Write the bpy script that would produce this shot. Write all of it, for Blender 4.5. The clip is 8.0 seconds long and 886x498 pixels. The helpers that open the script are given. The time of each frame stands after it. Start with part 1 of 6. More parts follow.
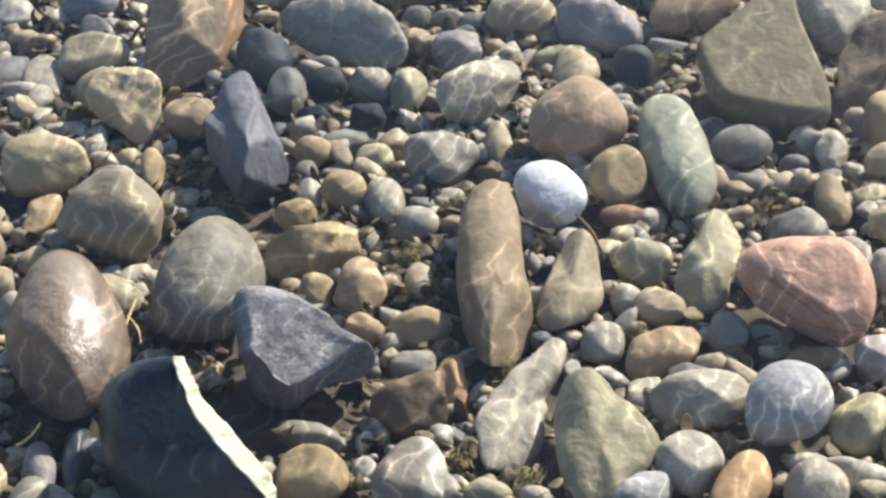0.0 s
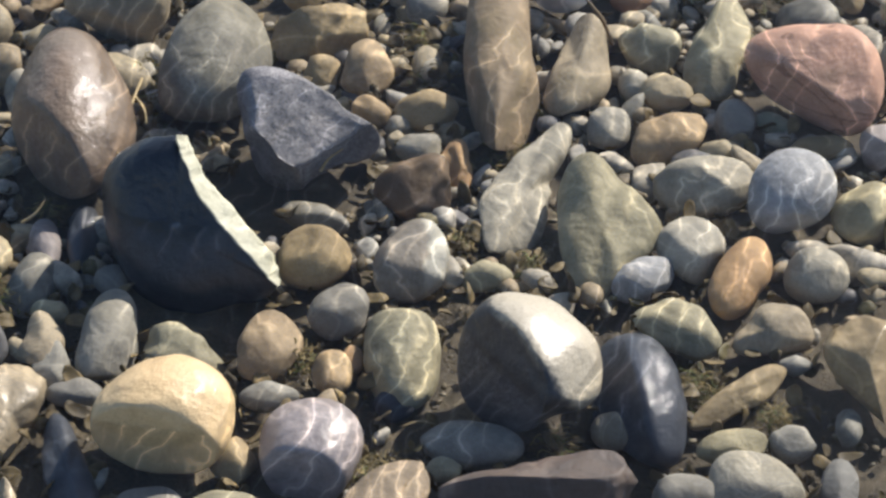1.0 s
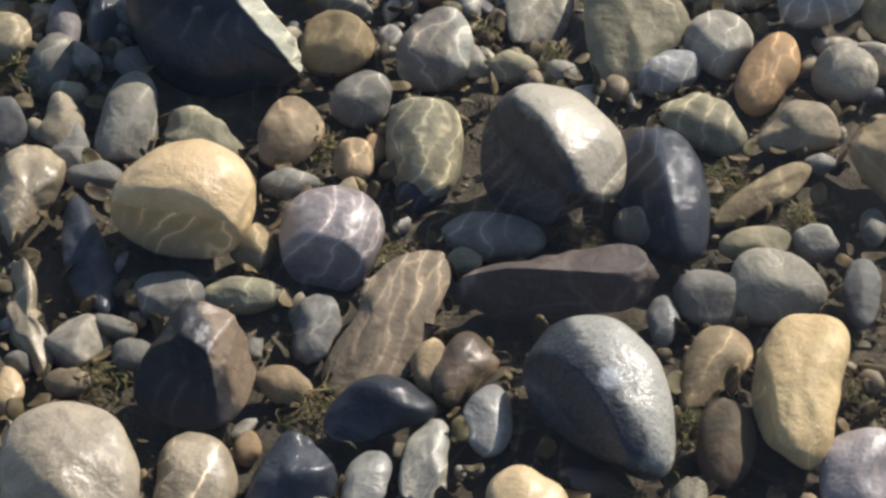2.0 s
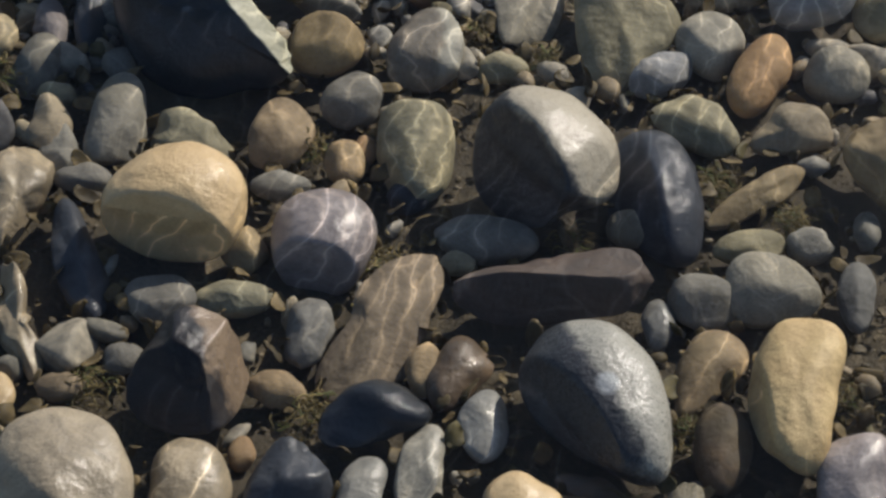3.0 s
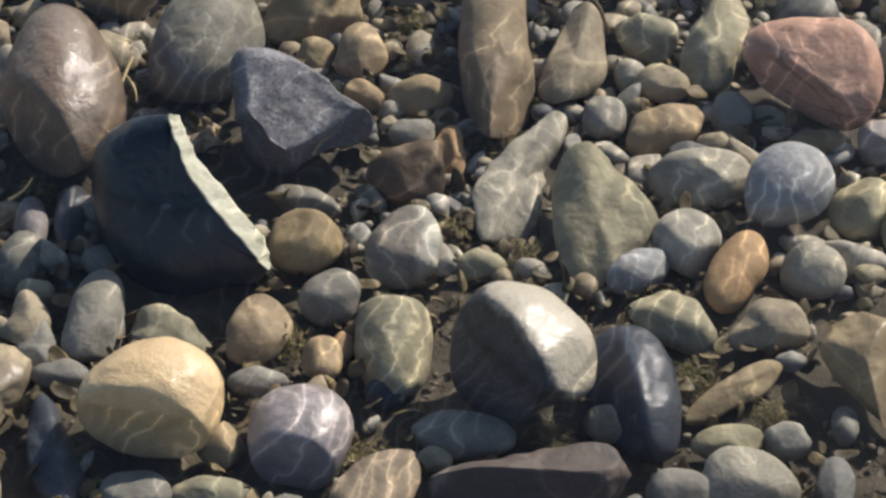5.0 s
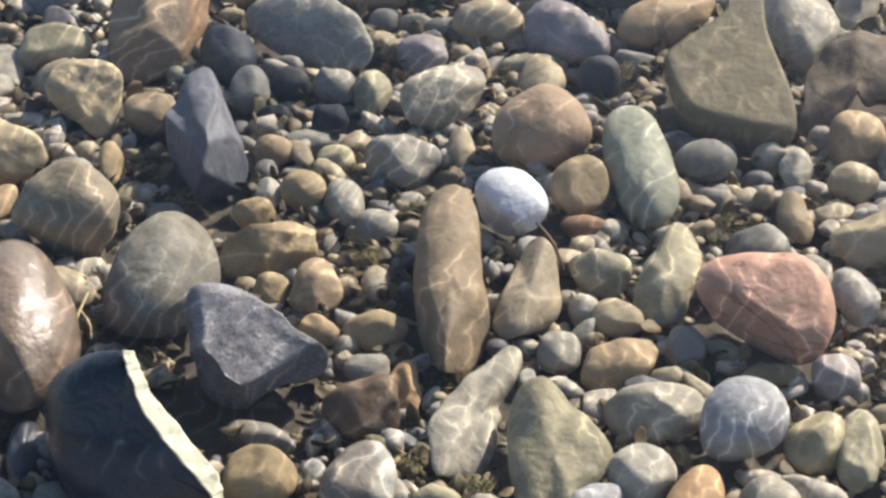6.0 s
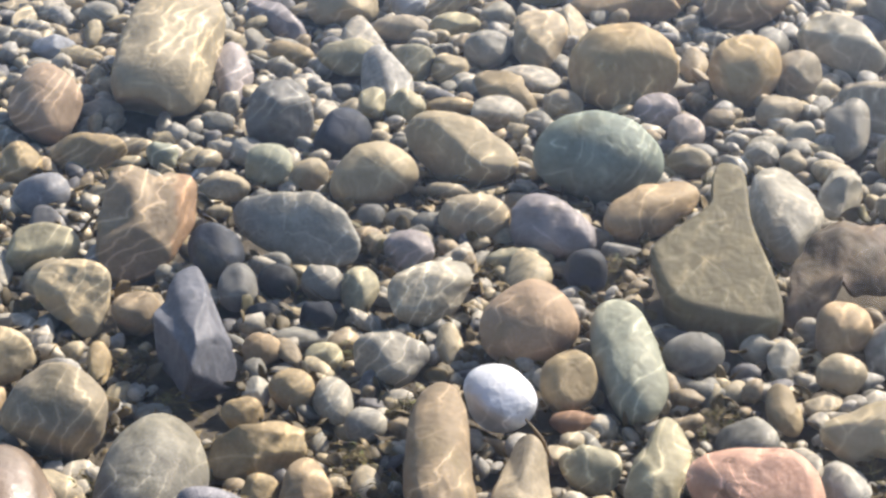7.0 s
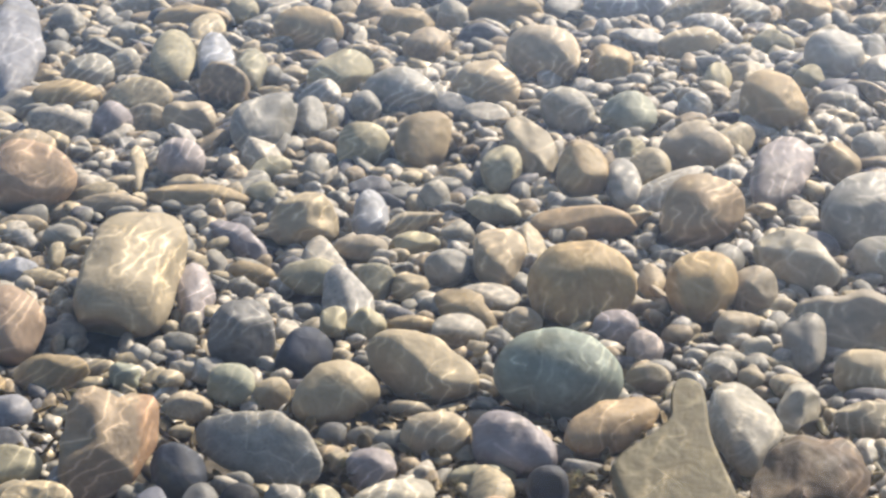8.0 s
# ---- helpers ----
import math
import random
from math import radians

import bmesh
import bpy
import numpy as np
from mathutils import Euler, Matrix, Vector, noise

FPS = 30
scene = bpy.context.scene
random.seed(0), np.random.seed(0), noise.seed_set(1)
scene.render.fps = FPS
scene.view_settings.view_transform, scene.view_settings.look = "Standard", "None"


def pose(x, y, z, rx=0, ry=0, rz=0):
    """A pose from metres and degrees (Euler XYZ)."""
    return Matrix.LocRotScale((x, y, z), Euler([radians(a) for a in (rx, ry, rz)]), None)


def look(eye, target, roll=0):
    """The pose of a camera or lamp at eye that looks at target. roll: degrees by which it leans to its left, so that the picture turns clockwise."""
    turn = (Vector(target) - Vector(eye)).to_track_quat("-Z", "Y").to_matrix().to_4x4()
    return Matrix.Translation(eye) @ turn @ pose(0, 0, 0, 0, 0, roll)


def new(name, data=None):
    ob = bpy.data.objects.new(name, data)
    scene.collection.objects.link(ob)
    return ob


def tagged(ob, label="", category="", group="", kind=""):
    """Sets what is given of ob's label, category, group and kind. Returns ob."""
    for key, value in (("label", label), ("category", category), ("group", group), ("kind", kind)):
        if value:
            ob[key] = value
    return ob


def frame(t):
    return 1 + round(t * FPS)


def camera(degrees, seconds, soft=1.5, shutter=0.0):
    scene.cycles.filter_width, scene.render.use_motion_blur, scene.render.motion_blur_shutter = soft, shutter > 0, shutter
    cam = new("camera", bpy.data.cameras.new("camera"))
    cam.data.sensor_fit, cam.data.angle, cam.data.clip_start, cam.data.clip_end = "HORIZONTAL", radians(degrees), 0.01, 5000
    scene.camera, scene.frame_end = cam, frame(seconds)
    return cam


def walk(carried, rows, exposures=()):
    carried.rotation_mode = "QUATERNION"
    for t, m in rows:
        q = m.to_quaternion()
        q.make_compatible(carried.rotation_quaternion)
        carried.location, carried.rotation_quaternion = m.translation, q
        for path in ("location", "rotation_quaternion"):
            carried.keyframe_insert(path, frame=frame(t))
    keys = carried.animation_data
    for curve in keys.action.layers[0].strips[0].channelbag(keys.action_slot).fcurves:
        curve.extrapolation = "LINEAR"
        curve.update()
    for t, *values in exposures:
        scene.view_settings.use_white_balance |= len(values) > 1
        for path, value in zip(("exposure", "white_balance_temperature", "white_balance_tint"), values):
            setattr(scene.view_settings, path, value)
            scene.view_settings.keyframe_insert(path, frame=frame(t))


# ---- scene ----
# A shallow stony shore seen from standing height: cobbles in clear water, low sun ahead to the right.
cam = camera(22, 8.0, soft=2.7)
PATH = [
    (0, pose(0.0103, -0.0210, 1.3168, 53.759, 0.833, -1.137)),
    (0.5, pose(0.0120, -0.0309, 1.3114, 51.323, 0.547, -0.786)),
    (1, pose(0.0317, -0.0253, 1.3127, 48.478, 0.665, -0.087)),
    (1.5, pose(0.0272, -0.0151, 1.3102, 45.485, 0.201, 0.642)),
    (1.7, pose(0.0269, -0.0166, 1.3077, 44.394, 0.027, 0.994)),
    (2.8, pose(0.0006, 0.0048, 1.2942, 41.935, -0.521, 0.632)),
    (3, pose(-0.0000, 0.0000, 1.3000, 42.996, -0.703, 0.390)),
    (3.5, pose(-0.0042, 0.0012, 1.3014, 44.468, -0.867, -0.308)),
    (4, pose(0.0033, 0.0025, 1.2994, 44.696, -0.660, -0.056)),
    (4.2, pose(0.0048, 0.0017, 1.2969, 45.179, -0.579, -0.001)),
    (5.3, pose(0.0145, -0.0157, 1.2882, 50.000, -0.895, 0.134)),
    (5.5, pose(0.0154, -0.0195, 1.2828, 51.342, -0.936, -0.196)),
    (6, pose(0.0135, -0.0085, 1.2954, 54.125, -1.349, -0.750)),
    (6.5, pose(0.0134, -0.0009, 1.3030, 56.365, -1.289, -1.187)),
    (7, pose(0.0123, 0.0021, 1.3153, 58.543, -0.976, -1.385)),
    (7.5, pose(0.0093, -0.0056, 1.3186, 61.667, -1.046, -2.171)),
    (8, pose(0.0111, -0.0163, 1.3265, 64.016, -0.974, -2.515)),
]
walk(cam, PATH, [(0.0, 1.50, 6050, 9), (0.5, 1.26, 6020, 10), (1.0, 1.12, 6020, 11), (1.5, 1.06, 6020, 11), (3.0, 0.23, 6130, 10), (3.5, 0.36, 6080, 11),
                 (4.0, 0.41, 6080, 11), (5.5, 1.04, 6180, 11), (6.0, 1.34, 6230, 12), (6.5, 1.62, 6250, 12), (7.0, 1.64, 6230, 13), (8.0, 1.55, 6380, 13)])

# ---- light: low sun ahead and to the right, clear sky ----
SUN_AZ, SUN_EL = 40.0, 35.0          # degrees from +y towards +x, and above the horizon
world = bpy.data.worlds.new("world")
scene.world = world
world.use_nodes = True
sky = world.node_tree.nodes.new("ShaderNodeTexSky")
sky.sky_type, sky.sun_disc = "NISHITA", False
sky.sun_elevation, sky.sun_rotation = radians(SUN_EL), radians(SUN_AZ)
world.node_tree.links.new(sky.outputs[0], world.node_tree.nodes["Background"].inputs[0])
world.node_tree.nodes["Background"].inputs[1].default_value = 0.072
sun = new("sun", bpy.data.lights.new("sun", "SUN"))
sun.data.energy, sun.data.angle, sun.data.color = 3.85, radians(0.6), (1.0, 0.905, 0.78)
sun.matrix_world = look((0, 0, 5), (-math.sin(radians(SUN_AZ)), -math.cos(radians(SUN_AZ)), 5 - math.tan(radians(SUN_EL))))


# ---- materials ----
def nodes_of(name):
    mat = bpy.data.materials.new(name)
    mat.use_nodes = True
    return mat, mat.node_tree.nodes, mat.node_tree.links


def ramp(nodes, stops):
    node = nodes.new("ShaderNodeValToRGB")
    els = node.color_ramp.elements
    while len(els) < len(stops):
        els.new(0.5)
    for el, (pos, col) in zip(els, stops):
        el.position, el.color = pos, (*col, 1)
    return node


def noise_node(nodes, links, coord, scale, detail=4.0, rough=0.6, warp=0.0):
    node = nodes.new("ShaderNodeTexNoise")
    node.inputs["Scale"].default_value, node.inputs["Detail"].default_value = scale, detail
    node.inputs["Roughness"].default_value, node.inputs["Distortion"].default_value = rough, warp
    links.new(coord, node.inputs["Vector"])
    return node


def mixed(nodes, links, fac, a, b, blend="MIX"):
    node = nodes.new("ShaderNodeMix")
    node.data_type, node.blend_type = "RGBA", blend
    for sock, val in ((0, fac), (6, a), (7, b)):
        if isinstance(val, bpy.types.NodeSocket):
            links.new(val, node.inputs[sock])
        else:
            node.inputs[sock].default_value = val if sock == 0 else (*val, 1)
    return node.outputs[2]


def scaled(col, k):
    return tuple(min(0.9, c * k) for c in col)


# base colour, second colour, amount of speckle, veins, streak direction
TINTS = {
    "cream": ((0.600, 0.440, 0.235), (0.480, 0.340, 0.175), 0.2, 0),
    "yellow": ((0.520, 0.390, 0.195), (0.370, 0.265, 0.130), 0.25, 0),
    "tan": ((0.328, 0.245, 0.127), (0.194, 0.139, 0.070), 0.25, 0.1),
    "brown": ((0.315, 0.230, 0.133), (0.159, 0.112, 0.066), 0.25, 0.1),
    "umber": ((0.085, 0.065, 0.047), (0.145, 0.095, 0.050), 0.4, 0),
    "taupe": ((0.345, 0.284, 0.192), (0.190, 0.158, 0.111), 0.25, 0.1),
    "olive": ((0.328, 0.298, 0.192), (0.155, 0.142, 0.090), 0.25, 0.1),
    "grey": ((0.306, 0.288, 0.239), (0.166, 0.160, 0.137), 0.3, 0.25),
    "lgrey": ((0.338, 0.322, 0.278), (0.192, 0.187, 0.166), 0.25, 0.2),
    "dgrey": ((0.189, 0.184, 0.166), (0.106, 0.105, 0.099), 0.3, 0.2),
    "slate": ((0.178, 0.190, 0.221), (0.100, 0.107, 0.125), 0.45, 0.15),
    "navy": ((0.050, 0.055, 0.068), (0.028, 0.031, 0.037), 0.3, 0),
    "black": ((0.020, 0.024, 0.032), (0.013, 0.015, 0.019), 0.3, 0),
    "white": ((0.688, 0.688, 0.705), (0.568, 0.559, 0.550), 0.05, 0),
    "pink": ((0.450, 0.278, 0.200), (0.320, 0.188, 0.135), 0.3, -0.7),
    "rose": ((0.313, 0.222, 0.148), (0.209, 0.142, 0.094), 0.2, 0),
    "orange": ((0.375, 0.232, 0.110), (0.255, 0.152, 0.075), 0.25, 0),
    "rust": ((0.256, 0.134, 0.080), (0.149, 0.082, 0.051), 0.2, 0),
    "purple": ((0.287, 0.255, 0.252), (0.153, 0.134, 0.138), 0.25, 0.15),
    "sage": ((0.288, 0.302, 0.224), (0.176, 0.184, 0.134), 0.2, 0.1),
    "green": ((0.192, 0.220, 0.180), (0.125, 0.142, 0.116), 0.25, 0.1),
    "bluegrey": ((0.281, 0.299, 0.332), (0.151, 0.162, 0.184), 0.25, 0.2),
    "speck": ((0.172, 0.160, 0.123), (0.086, 0.080, 0.065), 0.9, 0),
    # dome: its shaded side is painted in as this near-black base
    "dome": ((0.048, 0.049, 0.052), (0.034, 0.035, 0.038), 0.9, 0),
    "brick": ((0.081, 0.065, 0.057), (0.115, 0.086, 0.068), 0.4, 0),
    "egg": ((0.170, 0.123, 0.084), (0.105, 0.078, 0.055), 0.3, 0),
    "mottle": ((0.300, 0.276, 0.210), (0.091, 0.084, 0.070), 0.4, 0),
    "log": ((0.200, 0.150, 0.099), (0.122, 0.093, 0.065), 0.3, 0.1),
    "tooth": ((0.133, 0.116, 0.071), (0.100, 0.086, 0.054), 0.3, 0),
    "rustside": ((0.209, 0.157, 0.104), (0.137, 0.105, 0.074), 0.3, 0),
    "basalt": ((0.175, 0.172, 0.185), (0.085, 0.085, 0.095), 0.8, 0),
    "steel": ((0.135, 0.135, 0.147), (0.085, 0.086, 0.096), 0.35, 0.1),
    # boulder and crest: bases darkened to hold the shade of the unlit side
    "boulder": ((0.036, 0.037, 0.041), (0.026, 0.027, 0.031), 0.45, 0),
    "crest": ((0.022, 0.021, 0.023), (0.040, 0.032, 0.026), 0.5, 0),
    "pale": ((0.450, 0.440, 0.340), (0.320, 0.310, 0.225), 0.25, 0),
    "capped": ((0.157, 0.145, 0.132), (0.106, 0.098, 0.090), 0.3, 0),
}
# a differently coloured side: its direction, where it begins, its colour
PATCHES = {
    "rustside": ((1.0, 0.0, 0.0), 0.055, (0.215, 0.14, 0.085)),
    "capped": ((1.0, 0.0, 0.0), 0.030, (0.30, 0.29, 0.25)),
    # boulder, dome and crest: sunlit flank painted pale against the shade-dark base
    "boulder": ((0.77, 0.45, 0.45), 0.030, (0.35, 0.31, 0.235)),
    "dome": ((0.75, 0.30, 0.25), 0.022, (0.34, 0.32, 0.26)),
    # real rusty brown, but begun at the crest where sunlight takes over from shade
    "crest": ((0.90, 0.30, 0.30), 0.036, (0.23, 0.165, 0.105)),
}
STONE_MATS = {}


def stone_material(tint, surface):
    """Stone of one colour family: mottling, speckle and thin veins, with its polish by how wet it is."""
    key = (tint, surface)
    if key in STONE_MATS:
        return STONE_MATS[key]
    base, second, speckle, vein = TINTS[tint]
    if surface == "sunk" and tint in ("cream", "yellow"):          # dulled by a film of silt
        base, second = (0.325, 0.27, 0.175), (0.235, 0.195, 0.125)
    if surface == "sunk" and tint not in ("white", "navy", "black", "pink", "green", "tooth", "umber"):
        base = tuple(0.8 * c + 0.2 * s for c, s in zip(base, (0.30, 0.255, 0.175)))
        second = tuple(0.8 * c + 0.2 * s for c, s in zip(second, (0.25, 0.215, 0.150)))
    second = tuple(0.72 * c + 0.28 * b for c, b in zip(second, base))
    mat, nodes, links = nodes_of(f"stone_{tint}_{surface}")
    bsdf = nodes["Principled BSDF"]
    coord = nodes.new("ShaderNodeTexCoord").outputs["Object"]
    info = nodes.new("ShaderNodeObjectInfo")
    shift = nodes.new("ShaderNodeVectorMath")
    shift.operation = "MULTIPLY_ADD"
    links.new(info.outputs["Random"], shift.inputs[0])
    shift.inputs[1].default_value = (31.0, 17.0, 23.0)
    links.new(coord, shift.inputs[2])
    at = shift.outputs[0]
    broad = noise_node(nodes, links, at, 24, 5, 0.62, 0.5)
    blotch = ramp(nodes, [(0.40, (0, 0, 0)), (0.60, (1, 1, 1))])
    links.new(broad.outputs["Fac"], blotch.inputs[0])
    col = mixed(nodes, links, blotch.outputs[0], base, second)
    # mineral grain
    grain = noise_node(nodes, links, at, 420, 3, 0.7)
    dark = ramp(nodes, [(0.36, (1, 1, 1)), (0.46, (0, 0, 0))])
    light = ramp(nodes, [(0.55, (0, 0, 0)), (0.68, (1, 1, 1))])
    links.new(grain.outputs["Fac"], dark.inputs[0])
    links.new(grain.outputs["Fac"], light.inputs[0])
    f1 = nodes.new("ShaderNodeMath"); f1.operation = "MULTIPLY"; f1.inputs[1].default_value = speckle
    f2 = nodes.new("ShaderNodeMath"); f2.operation = "MULTIPLY"; f2.inputs[1].default_value = speckle * 0.7
    links.new(dark.outputs[0], f1.inputs[0]); links.new(light.outputs[0], f2.inputs[0])
    col = mixed(nodes, links, f1.outputs[0], col, scaled(second, 0.55))
    col = mixed(nodes, links, f2.outputs[0], col, scaled(base, 1.7))
    # algae and silt film in soft patches
    film = noise_node(nodes, links, at, 9, 6, 0.6, 1.0)
    filmr = ramp(nodes, [(0.52, (0, 0, 0)), (0.74, (0.55, 0.55, 0.55))])
    links.new(film.outputs["Fac"], filmr.inputs[0])
    if surface == "sunk":
        col = mixed(nodes, links, filmr.outputs[0], col, (0.15, 0.125, 0.065))
    # veins: thin pale lines, or dark cracks where the amount is negative
    if vein:
        wave = noise_node(nodes, links, at, 13, 2.5, 0.5, 0.7)
        line = ramp(nodes, [(0.47, (0, 0, 0)), (0.488, (1, 1, 1)), (0.503, (0, 0, 0))])
        links.new(wave.outputs["Fac"], line.inputs[0])
        f3 = nodes.new("ShaderNodeMath"); f3.operation = "MULTIPLY"; f3.inputs[1].default_value = abs(vein)
        links.new(line.outputs[0], f3.inputs[0])
        col = mixed(nodes, links, f3.outputs[0], col, scaled(base, 2.0) if vein > 0 else scaled(second, 0.35))
    if tint in PATCHES:          # a quartz cap, rusty corner or flank painted as sunlit, with an uneven edge
        way, start, side_col = PATCHES[tint]
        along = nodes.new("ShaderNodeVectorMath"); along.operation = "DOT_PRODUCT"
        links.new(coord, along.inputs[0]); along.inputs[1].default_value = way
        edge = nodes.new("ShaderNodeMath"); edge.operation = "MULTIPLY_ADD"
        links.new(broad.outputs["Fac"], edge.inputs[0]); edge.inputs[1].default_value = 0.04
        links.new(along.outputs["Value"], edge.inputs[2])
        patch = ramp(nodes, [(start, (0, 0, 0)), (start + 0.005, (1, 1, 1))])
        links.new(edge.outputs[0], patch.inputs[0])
        side_grain = mixed(nodes, links, f1.outputs[0], side_col, scaled(side_col, 0.5))
        col = mixed(nodes, links, patch.outputs[0], col, side_grain)
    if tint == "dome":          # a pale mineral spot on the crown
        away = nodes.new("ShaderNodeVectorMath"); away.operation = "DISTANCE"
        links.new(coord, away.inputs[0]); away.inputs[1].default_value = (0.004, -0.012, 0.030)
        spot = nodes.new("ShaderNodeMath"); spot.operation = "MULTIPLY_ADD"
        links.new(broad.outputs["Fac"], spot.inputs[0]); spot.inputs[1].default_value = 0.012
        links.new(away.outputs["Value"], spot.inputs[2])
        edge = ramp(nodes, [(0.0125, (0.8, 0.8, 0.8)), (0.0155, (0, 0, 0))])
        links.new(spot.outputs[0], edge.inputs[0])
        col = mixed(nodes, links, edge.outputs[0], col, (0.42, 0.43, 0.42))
    # each stone a little lighter, darker, warmer or cooler than its kin
    tone = ramp(nodes, [(0.0, (0.82, 0.84, 0.88)), (0.5, (1, 1, 1)), (1.0, (1.14, 1.11, 1.04))])
    links.new(info.outputs["Random"], tone.inputs[0])
    col = mixed(nodes, links, 1.0, col, tone.outputs[0], "MULTIPLY")
    links.new(col, bsdf.inputs["Base Color"])
    rough = {"wet": (0.42, 0.62), "dry": (0.5, 0.75), "sunk": (0.5, 0.8)}[surface]
    rr = nodes.new("ShaderNodeMapRange")
    rr.inputs[3].default_value, rr.inputs[4].default_value = rough
    links.new(broad.outputs["Fac"], rr.inputs[0])
    links.new(rr.outputs[0], bsdf.inputs["Roughness"])
    bsdf.inputs["Specular IOR Level"].default_value = {"wet": 0.3, "dry": 0.3, "sunk": 0.15}[surface]
    if surface == "wet":          # a film of water, unbroken on the smoothest stones
        film_of = (1.0, 0.06) if tint == "black" else (0.55, 0.15)
        bsdf.inputs["Coat Weight"].default_value, bsdf.inputs["Coat Roughness"].default_value = film_of
        bsdf.inputs["Coat IOR"].default_value = 1.38
        if tint in ("black", "navy", "crest"):
            bsdf.inputs["Specular IOR Level"].default_value = 0.12
    bump = nodes.new("ShaderNodeBump")
    bump.inputs["Strength"].default_value = 0.6
    bump.inputs["Distance"].default_value = 0.0016
    relief = noise_node(nodes, links, at, 130, 6, 0.65)
    links.new(relief.outputs["Fac"], bump.inputs["Height"])
    dents = nodes.new("ShaderNodeBump")
    dents.inputs["Strength"].default_value, dents.inputs["Distance"].default_value = 0.55, 0.006
    links.new(noise_node(nodes, links, at, 38, 4, 0.55, 0.3).outputs["Fac"], dents.inputs["Height"])
    links.new(dents.outputs[0], bump.inputs["Normal"])
    links.new(bump.outputs[0], bsdf.inputs["Normal"])
    links.new(bump.outputs[0], bsdf.inputs["Coat Normal"])
    STONE_MATS[key] = mat
    return mat


def gravel_material(name, stops):
    mat, nodes, links = nodes_of(name)
    bsdf = nodes["Principled BSDF"]
    geo = nodes.new("ShaderNodeNewGeometry")
    tone = ramp(nodes, stops)
    tone.color_ramp.interpolation = "CONSTANT"
    links.new(geo.outputs["Random Per Island"], tone.inputs[0])
    coord = nodes.new("ShaderNodeTexCoord").outputs["Object"]
    n1 = noise_node(nodes, links, coord, 90, 5, 0.65)
    r1 = ramp(nodes, [(0.3, (0.5, 0.5, 0.5)), (0.7, (1.25, 1.22, 1.15))])
    links.new(n1.outputs["Fac"], r1.inputs[0])
    links.new(mixed(nodes, links, 1.0, tone.outputs[0], r1.outputs[0], "MULTIPLY"), bsdf.inputs["Base Color"])
    bsdf.inputs["Roughness"].default_value = 0.6
    bsdf.inputs["Specular IOR Level"].default_value = 0.2
    bump = nodes.new("ShaderNodeBump")
    bump.inputs["Strength"].default_value, bump.inputs["Distance"].default_value = 0.5, 0.001
    n2 = noise_node(nodes, links, coord, 260, 4, 0.6)
    links.new(n2.outputs["Fac"], bump.inputs["Height"])
    links.new(bump.outputs[0], bsdf.inputs["Normal"])
    return mat


def silt_material():
    mat, nodes, links = nodes_of("silt")
    bsdf = nodes["Principled BSDF"]
    coord = nodes.new("ShaderNodeTexCoord").outputs["Object"]
    n1 = noise_node(nodes, links, coord, 11, 6, 0.65, 0.4)
    n2 = noise_node(nodes, links, coord, 350, 4, 0.7)
    r1 = ramp(nodes, [(0.3, (0.045, 0.036, 0.022)), (0.55, (0.085, 0.068, 0.04)), (0.75, (0.14, 0.11, 0.06))])
    r2 = ramp(nodes, [(0.3, (0.5, 0.5, 0.5)), (0.7, (1.4, 1.35, 1.25))])
    links.new(n1.outputs["Fac"], r1.inputs[0]); links.new(n2.outputs["Fac"], r2.inputs[0])
    links.new(mixed(nodes, links, 1.0, r1.outputs[0], r2.outputs[0], "MULTIPLY"), bsdf.inputs["Base Color"])
    bsdf.inputs["Roughness"].default_value = 0.8
    bump = nodes.new("ShaderNodeBump")
    bump.inputs["Strength"].default_value, bump.inputs["Distance"].default_value = 0.8, 0.006
    links.new(n2.outputs["Fac"], bump.inputs["Height"])
    links.new(bump.outputs[0], bsdf.inputs["Normal"])
    return mat


